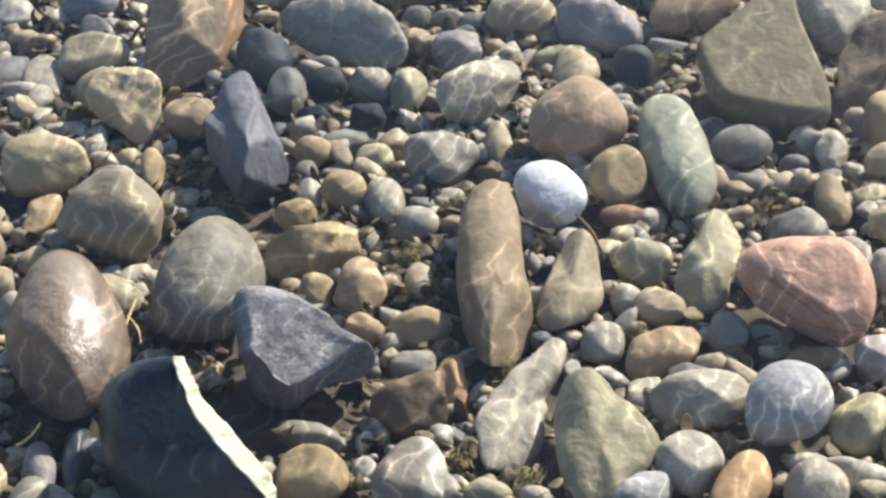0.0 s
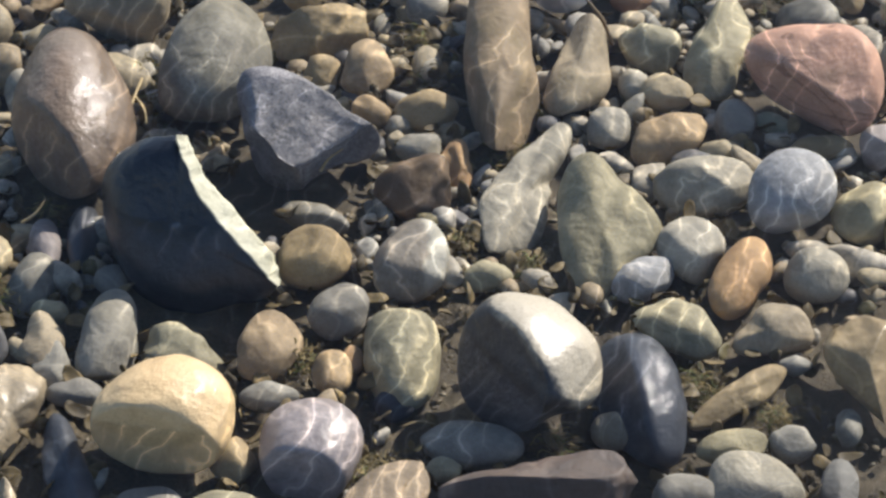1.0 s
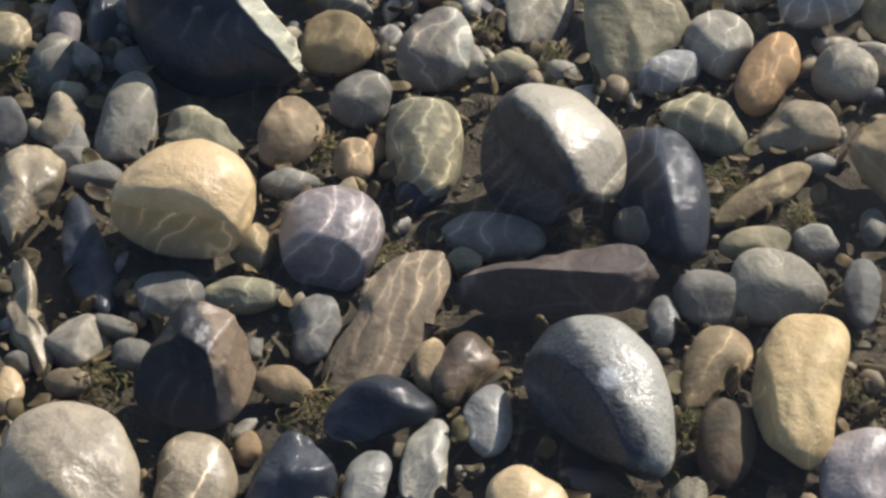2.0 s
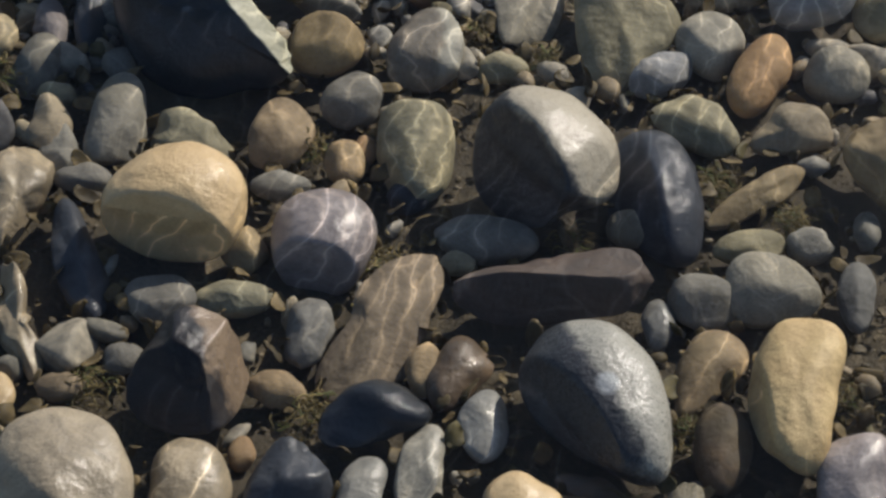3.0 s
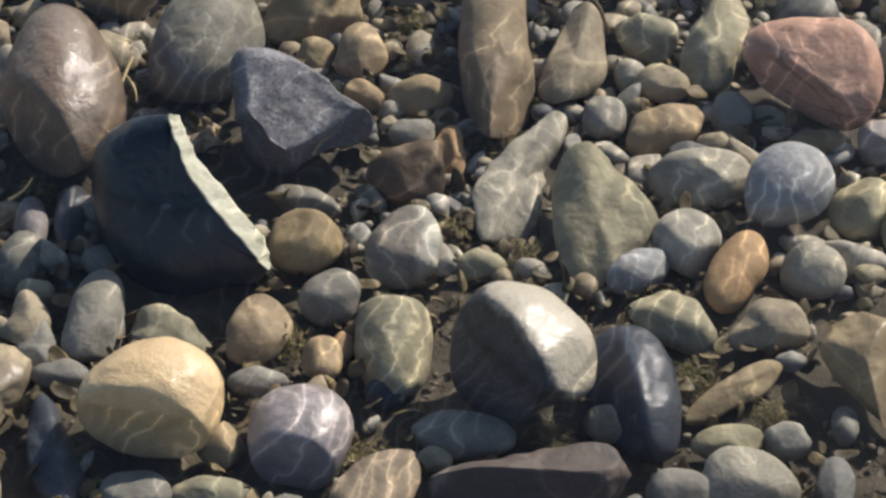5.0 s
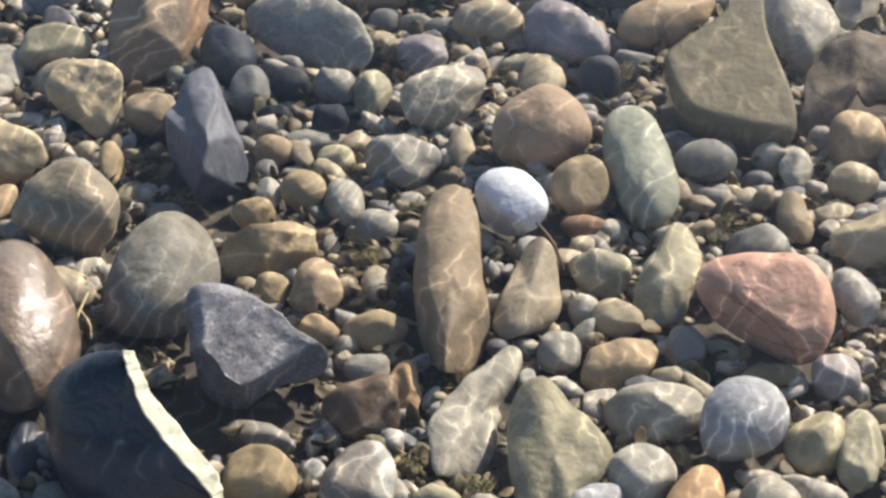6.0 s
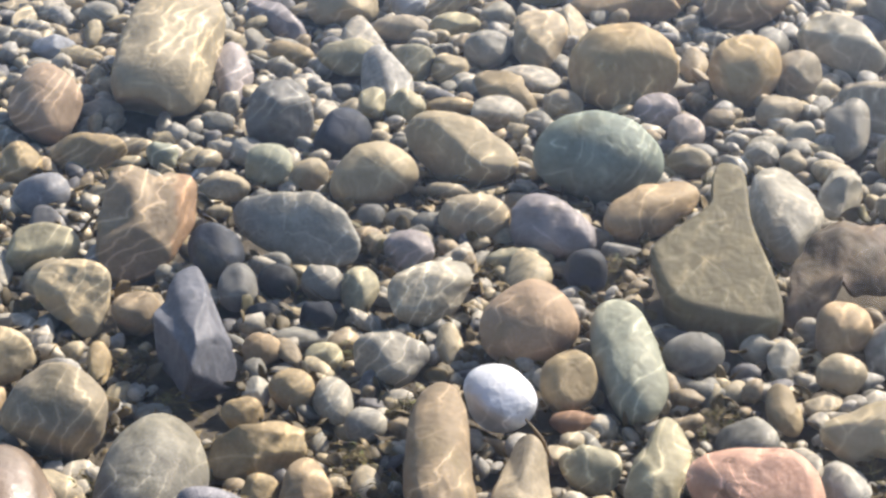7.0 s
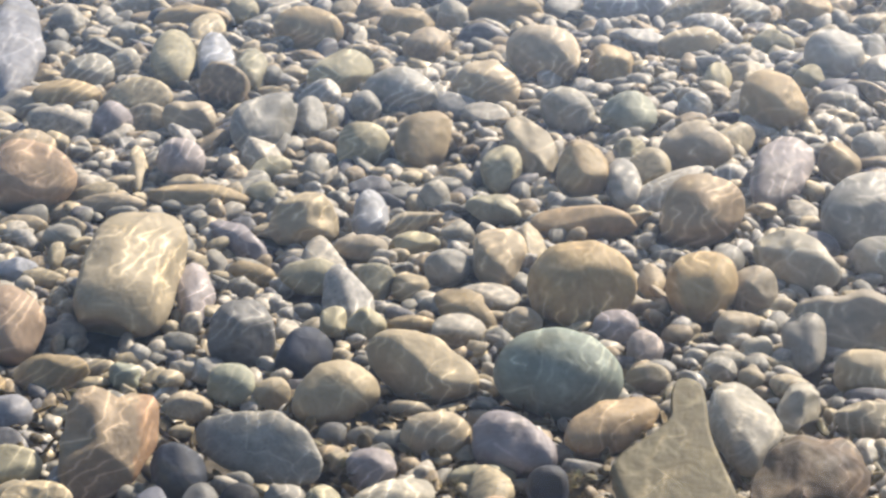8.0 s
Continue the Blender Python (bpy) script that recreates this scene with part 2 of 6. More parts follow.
def water_material():
    """Clear shallow water. Thin wandering light lines are painted into its transparent colour, and the surface mirrors
    the sky as the angle grows.
    """
    mat, nodes, links = nodes_of("clear_water")
    out = nodes["Material Output"]
    nodes.remove(nodes["Principled BSDF"])
    coord = nodes.new("ShaderNodeTexCoord").outputs["Object"]
    bump = nodes.new("ShaderNodeBump")
    bump.inputs["Strength"].default_value, bump.inputs["Distance"].default_value = 0.5, 0.004
    swell = noise_node(nodes, links, coord, 22, 3, 0.5, 0.6)
    links.new(swell.outputs["Fac"], bump.inputs["Height"])

    def math_node(op, a, b=None, c=None):
        node = nodes.new("ShaderNodeMath")
        node.operation = op
        for k, v in enumerate((a, b, c)):
            if isinstance(v, bpy.types.NodeSocket):
                links.new(v, node.inputs[k])
            elif v is not None:
                node.inputs[k].default_value = v
        return node.outputs[0]

    def smooth(value, lo, hi, out_lo, out_hi):
        node = nodes.new("ShaderNodeMapRange")
        node.interpolation_type = "SMOOTHSTEP"
        for k, v in enumerate((lo, hi, out_lo, out_hi)):
            node.inputs[k + 1].default_value = v
        links.new(value, node.inputs[0])
        return node.outputs[0]

    # painted caustics: trains of thin lines that run outwards from the shore, and a loose net between them
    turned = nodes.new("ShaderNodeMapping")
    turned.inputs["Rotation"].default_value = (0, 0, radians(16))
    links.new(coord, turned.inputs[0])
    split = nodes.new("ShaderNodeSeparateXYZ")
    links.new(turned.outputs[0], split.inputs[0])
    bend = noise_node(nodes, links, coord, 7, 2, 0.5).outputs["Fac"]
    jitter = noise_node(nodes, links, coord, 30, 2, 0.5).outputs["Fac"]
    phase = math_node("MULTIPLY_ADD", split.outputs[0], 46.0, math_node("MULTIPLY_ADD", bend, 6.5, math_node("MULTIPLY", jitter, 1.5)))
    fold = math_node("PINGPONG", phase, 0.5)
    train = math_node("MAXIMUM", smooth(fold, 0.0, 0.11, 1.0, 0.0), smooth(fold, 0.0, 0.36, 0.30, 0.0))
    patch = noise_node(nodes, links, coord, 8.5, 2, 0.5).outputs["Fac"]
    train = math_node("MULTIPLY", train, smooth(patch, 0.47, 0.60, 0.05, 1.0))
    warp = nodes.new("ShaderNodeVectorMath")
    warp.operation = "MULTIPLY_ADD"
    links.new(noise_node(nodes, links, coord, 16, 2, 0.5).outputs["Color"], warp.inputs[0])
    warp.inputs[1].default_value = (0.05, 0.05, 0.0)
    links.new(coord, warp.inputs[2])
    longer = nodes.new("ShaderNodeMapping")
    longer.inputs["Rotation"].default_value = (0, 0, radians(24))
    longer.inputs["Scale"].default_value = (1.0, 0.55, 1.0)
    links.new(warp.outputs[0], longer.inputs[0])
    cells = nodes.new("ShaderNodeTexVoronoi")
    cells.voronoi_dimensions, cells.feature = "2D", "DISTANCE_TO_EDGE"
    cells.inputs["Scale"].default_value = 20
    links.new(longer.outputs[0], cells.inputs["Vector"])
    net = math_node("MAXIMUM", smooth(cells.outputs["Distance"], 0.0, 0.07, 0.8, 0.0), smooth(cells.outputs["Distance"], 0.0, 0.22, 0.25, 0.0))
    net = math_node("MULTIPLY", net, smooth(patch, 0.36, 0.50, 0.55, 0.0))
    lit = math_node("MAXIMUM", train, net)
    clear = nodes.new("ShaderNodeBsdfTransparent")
    # a colour above one paints the lines brighter than the light passing through
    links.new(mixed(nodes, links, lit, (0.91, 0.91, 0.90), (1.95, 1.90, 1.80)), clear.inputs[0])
    shine = nodes.new("ShaderNodeBsdfGlossy")
    shine.inputs["Roughness"].default_value = 0.05
    links.new(bump.outputs[0], shine.inputs["Normal"])
    # mirror strength: two per cent straight down, all of it at a grazing look
    facing = nodes.new("ShaderNodeLayerWeight")
    facing.inputs[0].default_value = 0.5
    fifth = nodes.new("ShaderNodeMath"); fifth.operation = "POWER"; fifth.inputs[1].default_value = 5.0
    links.new(facing.outputs["Facing"], fifth.inputs[0])
    gloss = nodes.new("ShaderNodeMath"); gloss.operation = "MULTIPLY_ADD"
    gloss.inputs[1].default_value, gloss.inputs[2].default_value = 0.70, 0.02
    links.new(fifth.outputs[0], gloss.inputs[0])
    mix = nodes.new("ShaderNodeMixShader")
    links.new(gloss.outputs[0], mix.inputs[0])
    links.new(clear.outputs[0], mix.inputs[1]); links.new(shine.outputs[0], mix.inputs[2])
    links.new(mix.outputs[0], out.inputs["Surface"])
    return mat


# ---- helpers for shapes ----
def mesh_from(name, verts, faces, mat, smooth=True):
    me = bpy.data.meshes.new(name)
    verts, faces = np.asarray(verts, np.float32), np.asarray(faces, np.int32)
    n = faces.shape[1]
    me.vertices.add(len(verts)); me.vertices.foreach_set("co", verts.ravel())
    me.loops.add(faces.size); me.loops.foreach_set("vertex_index", faces.ravel())
    me.polygons.add(len(faces)); me.polygons.foreach_set("loop_start", np.arange(len(faces), dtype=np.int32) * n)
    me.polygons.foreach_set("use_smooth", np.full(len(faces), smooth))
    me.update(calc_edges=True)
    me.materials.append(mat)
    return me


def unit_ball(level):
    bm = bmesh.new()
    bmesh.ops.create_icosphere(bm, subdivisions=level, radius=1.0)
    v = np.array([p.co[:] for p in bm.verts])
    f = np.array([[p.index for p in q.verts] for q in bm.faces])
    bm.free()
    return v / np.linalg.norm(v, axis=1)[:, None], f


BALLS = {k: unit_ball(k) for k in (1, 2, 3, 4, 5)}
BED_SLOPE, BED_ZERO, WATER = 0.09, 1.25, 0.056


def bed(y):
    """Height of the stream bed, which falls away from the shore."""
    return np.maximum(-BED_SLOPE * (np.asarray(y) - BED_ZERO), -2.5)


def wobble(p, rng, lo, hi, count):
    """Smooth random relief over points p: a sum of plane waves of random direction."""
    h = np.zeros(len(p))
    for _ in range(count):
        d = rng.normal(size=3)
        d *= rng.uniform(lo, hi) / np.linalg.norm(d)
        h += np.sin(p @ d + rng.uniform(0, 6.28)) * lo / np.linalg.norm(d)
    return h / math.sqrt(count)


PLACED = []          # footprints: x, y, half length, half width, turn
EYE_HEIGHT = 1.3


def stone_verts(rng, level, x, y, z, a, b, c, turn, angular, lobes, sunk=False, ridge=None, flat=0.0, cuts=()):
    q, faces = BALLS[level]
    q = q.copy()
    # broken or worn faces: the ball is flattened towards a few planes
    count, lo, hi, hard = (11, 0.60, 0.86, 0.95) if angular > 0 else (9, 0.66, 0.90, 0.8) if angular == 0 else (4, 0.84, 0.95, 0.5)
    for _ in range(count):
        d = rng.normal(size=3)
        d /= np.linalg.norm(d)
        over = q @ d - rng.uniform(lo, hi)
        q -= np.outer(np.where(over > 0, over * over / (over + (0.02 if angular > 0 else 0.06)), 0), d) * hard
    amp = 0.055 if angular > 0 else 0.042 if angular == 0 else 0.026
    unit = BALLS[level][0]
    q = q * (1 + amp * wobble(unit, rng, 2.0, 4.5, 9) + 0.35 * amp * wobble(unit, rng, 7, 13, 12) * (1.6 if angular > 0 else 0.7))[:, None]
    t = radians(turn)
    p = q * (a, b, c)
    p = np.stack([p[:, 0] * math.cos(t) - p[:, 1] * math.sin(t), p[:, 0] * math.sin(t) + p[:, 1] * math.cos(t), p[:, 2]], 1)
    # the outline's lobes lie in the plane facing the camera, to fit its view
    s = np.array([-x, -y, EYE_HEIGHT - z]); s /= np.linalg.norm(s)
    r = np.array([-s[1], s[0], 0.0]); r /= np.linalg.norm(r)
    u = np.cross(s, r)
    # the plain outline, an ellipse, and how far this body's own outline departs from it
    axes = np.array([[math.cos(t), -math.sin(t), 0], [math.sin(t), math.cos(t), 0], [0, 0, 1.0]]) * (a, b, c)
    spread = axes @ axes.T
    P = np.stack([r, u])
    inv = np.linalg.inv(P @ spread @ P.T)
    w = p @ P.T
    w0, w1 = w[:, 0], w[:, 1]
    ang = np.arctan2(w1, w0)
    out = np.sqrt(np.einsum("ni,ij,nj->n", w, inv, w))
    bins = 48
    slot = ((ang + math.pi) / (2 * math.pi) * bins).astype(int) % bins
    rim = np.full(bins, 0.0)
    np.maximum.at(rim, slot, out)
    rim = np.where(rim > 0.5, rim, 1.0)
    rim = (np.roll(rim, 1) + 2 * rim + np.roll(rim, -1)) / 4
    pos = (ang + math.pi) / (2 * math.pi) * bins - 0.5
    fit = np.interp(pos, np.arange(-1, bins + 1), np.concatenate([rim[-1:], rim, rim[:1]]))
    if flat:          # a slab: thinned along the camera's line of sight
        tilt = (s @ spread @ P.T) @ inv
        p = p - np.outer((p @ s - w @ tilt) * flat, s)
    if lobes:
        g = np.full(len(p), float(lobes[0]))
        for k in range(1, (len(lobes) + 1) // 2):
            g += lobes[2 * k - 1] * np.cos(k * ang) + lobes[2 * k] * np.sin(k * ang)
    else:
        g = 1 + sum(rng.uniform(-0.05, 0.05) * np.cos(k * ang + rng.uniform(0, 6.28)) for k in (2, 3, 4))
    g = g / fit
    p = p + (g - 1)[:, None] * (np.outer(w0, r) + np.outer(w1, u))
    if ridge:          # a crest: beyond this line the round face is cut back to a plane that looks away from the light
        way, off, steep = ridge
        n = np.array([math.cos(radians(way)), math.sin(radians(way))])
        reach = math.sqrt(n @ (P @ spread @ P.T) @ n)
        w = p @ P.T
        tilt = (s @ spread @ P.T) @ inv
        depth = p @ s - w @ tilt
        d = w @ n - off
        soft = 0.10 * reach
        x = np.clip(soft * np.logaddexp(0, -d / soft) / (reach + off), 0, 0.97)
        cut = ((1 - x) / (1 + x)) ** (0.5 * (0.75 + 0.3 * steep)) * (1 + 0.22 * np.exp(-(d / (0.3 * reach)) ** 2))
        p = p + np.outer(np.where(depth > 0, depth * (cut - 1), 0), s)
    for toward, off, soft in cuts:          # flat faces fitted to the camera's view: across the picture, up it, towards it
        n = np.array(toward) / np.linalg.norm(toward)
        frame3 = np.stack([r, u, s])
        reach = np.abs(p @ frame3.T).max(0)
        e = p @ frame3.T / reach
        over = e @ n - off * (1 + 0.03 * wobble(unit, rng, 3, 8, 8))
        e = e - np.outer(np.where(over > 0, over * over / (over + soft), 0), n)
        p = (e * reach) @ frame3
    # fine dents and pits in the skin
    skin = wobble(unit, rng, 12, 30, 26)
    p = p + unit @ np.diag((c, c, c)) * ((0.022 if angular > 0 else 0.012) * skin)[:, None]
    if sunk:          # tops that the water covers are worn a little flat
        top = WATER - 0.004 - z
        p[:, 2] = np.where(p[:, 2] > top - 0.012, top - 0.012 + 0.012 * np.tanh((p[:, 2] - top + 0.012) / 0.012), p[:, 2])
    return p, faces


def stone(label, x, y, z, a, b, c, turn, tint, surface, angular=0, lobes=(), ridge=None, flat=0.0, cuts=()):
    """One stone as an object of its own: half axes a, b, c in metres, turned about the vertical."""
    rng = np.random.default_rng(len(PLACED) + 11)
    level = 5 if a > 0.045 and y < 2.2 else 4 if a > 0.022 else 3
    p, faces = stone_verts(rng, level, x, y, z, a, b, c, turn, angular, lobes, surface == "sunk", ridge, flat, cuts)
    kind = "cobble" if a > 0.04 else "pebble"
    ob = new(kind, mesh_from(kind, p, faces, stone_material(tint, surface)))
    ob.location = (x, y, z)
    PLACED.append((x, y, a, b, turn))
    return tagged(ob, label, "stone", "stones of the shore")


# ---- the bed and the water ----
def grid_mesh(name, xs, ys, height, mat):
    X, Y = np.meshgrid(xs, ys)
    v = np.stack([X.ravel(), Y.ravel(), height(X.ravel(), Y.ravel())], 1)
    w = len(xs)
    i = (np.arange(len(ys) - 1)[:, None] * w + np.arange(w - 1)).ravel()
    return mesh_from(name, v, np.stack([i, i + 1, i + w + 1, i + w], 1), mat)


def bed_height(x, y):
    near = np.exp(-((x / 4) ** 2 + ((y - 2) / 4) ** 2))
    h = 0.006 * np.sin(x * 23 + 2 * np.sin(y * 9)) * np.sin(y * 19 + 1.3 * np.sin(x * 13)) + 0.003 * np.sin(x * 61 + y * 37) * np.sin(y * 71 - x * 23)
    rng = np.random.default_rng(2)
    for _ in range(14):
        k, way = rng.uniform(90, 260), rng.uniform(0, 6.28)
        h += 0.10 / k * np.sin(k * (x * math.cos(way) + y * math.sin(way)) + rng.uniform(0, 6.28) + 1.5 * np.sin(31 * x + 27 * y))
    return np.clip(bed(y), -2.5, 1.2) - 0.012 + h * near


steps = np.concatenate([-np.geomspace(400, 1.6, 22), np.linspace(-1.5, 1.5, 361), np.geomspace(1.6, 400, 22)])
ground = new("ground", grid_mesh("ground", steps, steps + 2.2, bed_height, silt_material()))
tagged(ground, "brown silty gravel bed sloping down under clear water", "ground", kind="structure")
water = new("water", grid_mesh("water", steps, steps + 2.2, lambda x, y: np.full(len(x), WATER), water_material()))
tagged(water, "clear shallow water with small ripples and painted light lines", "water", kind="structure")

# ---- the stones, from the shore outwards ----
stone('smooth cream cobble with a dry sunlit top above the water', -0.198, 1.215, 0.0425, 0.0577, 0.0548, 0.0393, 40, 'cream', 'wet', -1, (0.999, 0.006, -0.001, 0.001, 0, -0.021, -0.006, -0.006, 0.003, -0.002, 0.008, 0.001, 0.001, 0, 0.002, -0.003, 0), cuts=(((-0.40, -0.60, 0.69), 0.50, 0.03),))
stone('rounded mauve-grey cobble with its top just wet', -0.085, 1.198, 0.0207, 0.0530, 0.0406, 0.0321, 83, 'purple', 'wet', -1, (0.998, 0, 0.002, -0.002, 0, 0.017, 0.036, -0.009, 0.006, 0.008, 0.004, 0.003, -0.004, -0.005, 0, 0, 0.004), cuts=(((-0.25, -0.62, 0.74), 0.62, 0.05),))
stone('large wet grey boulder with a glinting sunlit flank painted pale', 0.081, 1.269, 0.0438, 0.0683, 0.0599, 0.0455, 48, 'boulder', 'wet', -1, (0.99, -0.004, 0.009, -0.001, 0.003, 0.066, -0.053, 0.003, -0.003, 0.008, -0.02, -0.013, -0.008, -0.009, 0.008, -0.006, 0.005), cuts=(((-0.75, -0.15, 0.64), 0.36, 0.012), ((0.75, 0.1, 0.65), 0.84, 0.05)))
stone('dark blue-black glossy cobble leaning on the grey boulder', 0.176, 1.259, 0.0143, 0.0709, 0.0373, 0.0302, 98, 'navy', 'wet', -1, (0.996, -0.016, 0, -0.004, 0.012, -0.023, -0.036, -0.031, 0.015, 0.026, 0.012, -0.004, -0.001, 0.007, -0.002, 0.004, -0.008), ridge=(18, 0.0015, 3.2))
stone('long dark brown brick-shaped stone with flat faces', 0.092, 1.141, 0.0325, 0.0820, 0.0331, 0.0227, 14, 'brick', 'dry', 1, (0.967, 0.001, -0.04, 0.043, 0.05, -0.007, 0.023, 0.002, -0.018, -0.024, 0.016, 0.012, -0.032, -0.012, -0.001, 0.017, -0.037), cuts=(((0.05, -0.50, 0.86), 0.28, 0.012), ((0.0, 0.85, 0.52), 0.55, 0.02), ((0.95, 0.1, 0.2), 0.86, 0.03)))
stone('speckled grey dome-shaped cobble, one flank painted pale as sunlit', 0.118, 1.020, 0.0541, 0.0730, 0.0488, 0.0334, 119, 'dome', 'wet', -1, (0.988, -0.013, 0.026, 0.01, 0.004, -0.067, -0.053, -0.012, 0.02, -0.018, 0.015, 0.008, 0.017, 0.007, -0.003, 0.007, -0.007), cuts=(((-0.75, -0.25, 0.60), 0.50, 0.04), ((0.45, 0.55, 0.70), 0.74, 0.05)))
stone('dry yellow-cream peanut-shaped cobble with a dark edge', 0.260, 1.036, 0.0458, 0.0718, 0.0355, 0.0265, 78, 'yellow', 'dry', -1, (0.977, -0.044, -0.002, -0.03, 0.019, -0.078, -0.03, -0.048, 0.033, 0.037, -0.011, 0.028, -0.004, 0.012, -0.008, -0.014, -0.004), cuts=(((-0.88, -0.10, 0.46), 0.66, 0.03),))
stone('rough brown angular rock with a rusty crest and shade painted dark', -0.171, 1.039, 0.0506, 0.0566, 0.0458, 0.0316, 63, 'crest', 'wet', 1, (0.99, 0.017, 0.003, -0.006, 0.003, -0.01, -0.079, 0.024, 0.024, 0.01, -0.002, -0.011, -0.002, 0.002, -0.007, -0.002, 0.001), cuts=(((-0.55, 0.05, 0.83), 0.30, 0.012), ((0.85, 0.15, 0.50), 0.40, 0.015)))
stone('low glossy black cobble with a glinting edge', -0.042, 1.016, 0.0372, 0.0411, 0.0259, 0.0162, 19, 'black', 'wet', -1, (0.981, -0.018, 0.048, -0.006, 0.02, 0.061, -0.062, 0.016, -0.014, 0.034, -0.024, 0.014, -0.009, 0.017, -0.015, 0.005, -0.025), ridge=(59, 0.0132, 1.2))
stone('angular dark grey pebble lying under clear shallow water', -0.092, 1.108, 0.0195, 0.0345, 0.0177, 0.0133, 82, 'dgrey', 'sunk', 1, (0.992, 0.013, 0.013, -0.018, 0.005, 0.053, 0.017, -0.015, 0.022, 0.001, -0.001, 0.017, -0.026))
stone('angular brown cobble lying under clear shallow water', -0.036, 1.111, 0.0241, 0.0805, 0.0317, 0.0233, 64, 'log', 'sunk', 1, (0.977, 0.04, -0.009, -0.075, -0.021, 0.003, -0.043, -0.051, 0.075, 0.045, 0, 0.006, -0.035, -0.017, -0.011, 0.002, -0.009), flat=0.55)
stone('oval dark brown pebble wet and glossy at the waterline', 0.019, 1.066, 0.0241, 0.0350, 0.0210, 0.0150, 66, 'umber', 'wet', 0, (0.984, 0.007, 0.016, -0.001, 0.025, 0.074, -0.015, 0.057, 0.024, 0.001, 0.023, 0.011, 0.014))
stone('oval pale grey pebble wet and glossy at the waterline', 0.038, 1.015, 0.0275, 0.0322, 0.0180, 0.0127, 89, 'lgrey', 'wet', 0, (0.998, -0.009, 0.002, -0.003, -0.009, -0.028, 0.005, -0.004, -0.024, 0.007, 0.001, -0.003, -0.006))
stone('broad pale taupe boulder with small pits at the waterline', -0.250, 0.932, 0.0639, 0.0599, 0.0513, 0.0353, 103, 'taupe', 'wet', 0, (0.988, 0.009, 0.006, -0.002, -0.002, -0.005, -0.058, -0.055, 0.035, 0.02, 0.001, -0.011, 0, 0.016, 0.01, 0.006, -0.016), ridge=(38, -0.0128, 1.0))
stone('rounded taupe-grey pebble wet and glossy at the waterline', -0.167, 0.949, 0.0369, 0.0423, 0.0296, 0.0197, 89, 'taupe', 'wet', 0, (0.995, 0.012, 0.001, -0.007, 0.001, 0.043, -0.032, -0.021, 0.012, 0.008, -0.013, -0.003, -0.009))
stone('angular blue-black pebble wet and glossy at the waterline', -0.101, 0.949, 0.0361, 0.0434, 0.0289, 0.0181, 63, 'navy', 'wet', 1, (0.972, 0.036, 0.015, 0.003, -0.001, 0.043, -0.122, 0.005, -0.005, 0.037, 0.028, -0.021, -0.006, -0.001, 0.009, 0.013, -0.012), ridge=(86, 0.0087, 1.2))
stone('oval pale grey pebble wet and glossy at the waterline', -0.048, 0.952, 0.0320, 0.0329, 0.0159, 0.0103, 76, 'lgrey', 'wet', 0, (0.995, -0.012, 0.023, 0.002, -0.002, 0.019, 0.042, -0.005, -0.01, -0.027, -0.017, -0.019, 0.001))
stone('angular grey pebble wet and glossy at the waterline', -0.006, 0.970, 0.0311, 0.0424, 0.0176, 0.0118, 85, 'grey', 'wet', 1, (0.977, -0.047, -0.016, -0.038, 0.004, -0.065, -0.021, -0.032, 0.018, 0.049, -0.003, 0.031, -0.009))
stone('rounded dark grey pebble wet and glossy at the waterline', -0.076, 0.918, 0.0344, 0.0201, 0.0143, 0.0090, 95, 'dgrey', 'wet', 0, (0.981, 0.004, -0.009, -0.009, 0.005, -0.003, -0.104, -0.052, 0.025))
stone('knobbly cream-tan cobble standing clear of the water', 0.065, 0.923, 0.0466, 0.0352, 0.0299, 0.0171, 140, 'cream', 'wet', -1, (0.981, -0.017, 0.013, 0.013, 0.009, 0.069, -0.08, -0.048, -0.013, -0.012, 0.003, -0.016, -0.022))
stone('long dark brown pebble wet and glossy at the waterline', 0.113, 0.955, 0.0300, 0.0280, 0.0119, 0.0070, 153, 'umber', 'wet', 0, (0.985, 0.059, 0.037, 0.014, 0.011, -0.093, 0.011, -0.017, -0.017))
stone('oval mauve-grey pebble wet and glossy at the waterline', 0.121, 0.917, 0.0342, 0.0230, 0.0151, 0.0084, 154, 'purple', 'wet', 0)
stone('angular speckled grey pebble lying under clear shallow water', 0.178, 0.937, 0.0329, 0.0260, 0.0145, 0.0095, 92, 'speck', 'sunk', 1, (0.981, -0.022, -0.012, -0.033, -0.028, -0.022, -0.046, -0.02, -0.082))
stone('oval dark brown pebble lying under clear shallow water', 0.206, 0.995, 0.0306, 0.0383, 0.0216, 0.0152, 84, 'umber', 'sunk', 0)
stone('oval brown pebble lying under clear shallow water', 0.202, 1.072, 0.0243, 0.0427, 0.0226, 0.0166, 59, 'brown', 'sunk', 0, (0.986, -0.002, 0.032, 0.004, 0.015, 0.081, 0.032, 0.021, 0.009, -0.032, 0.004, 0.004, 0.014))
stone('oval mauve-grey pebble wet and glossy at the waterline', 0.296, 0.964, 0.0356, 0.0430, 0.0279, 0.0196, 75, 'purple', 'wet', 0, (0.988, -0.016, -0.007, -0.011, -0.018, -0.034, -0.031, -0.027, -0.069))
stone('angular brown pebble lying under clear shallow water', 0.262, 0.929, 0.0332, 0.0181, 0.0137, 0.0085, 113, 'brown', 'sunk', 1, (0.91, -0.033, -0.025, 0.004, -0.005, 0.232, -0.114, -0.04, -0.022))
stone('rounded dark grey pebble lying under clear shallow water', 0.204, 1.144, 0.0182, 0.0272, 0.0254, 0.0173, 163, 'dgrey', 'sunk', 0)
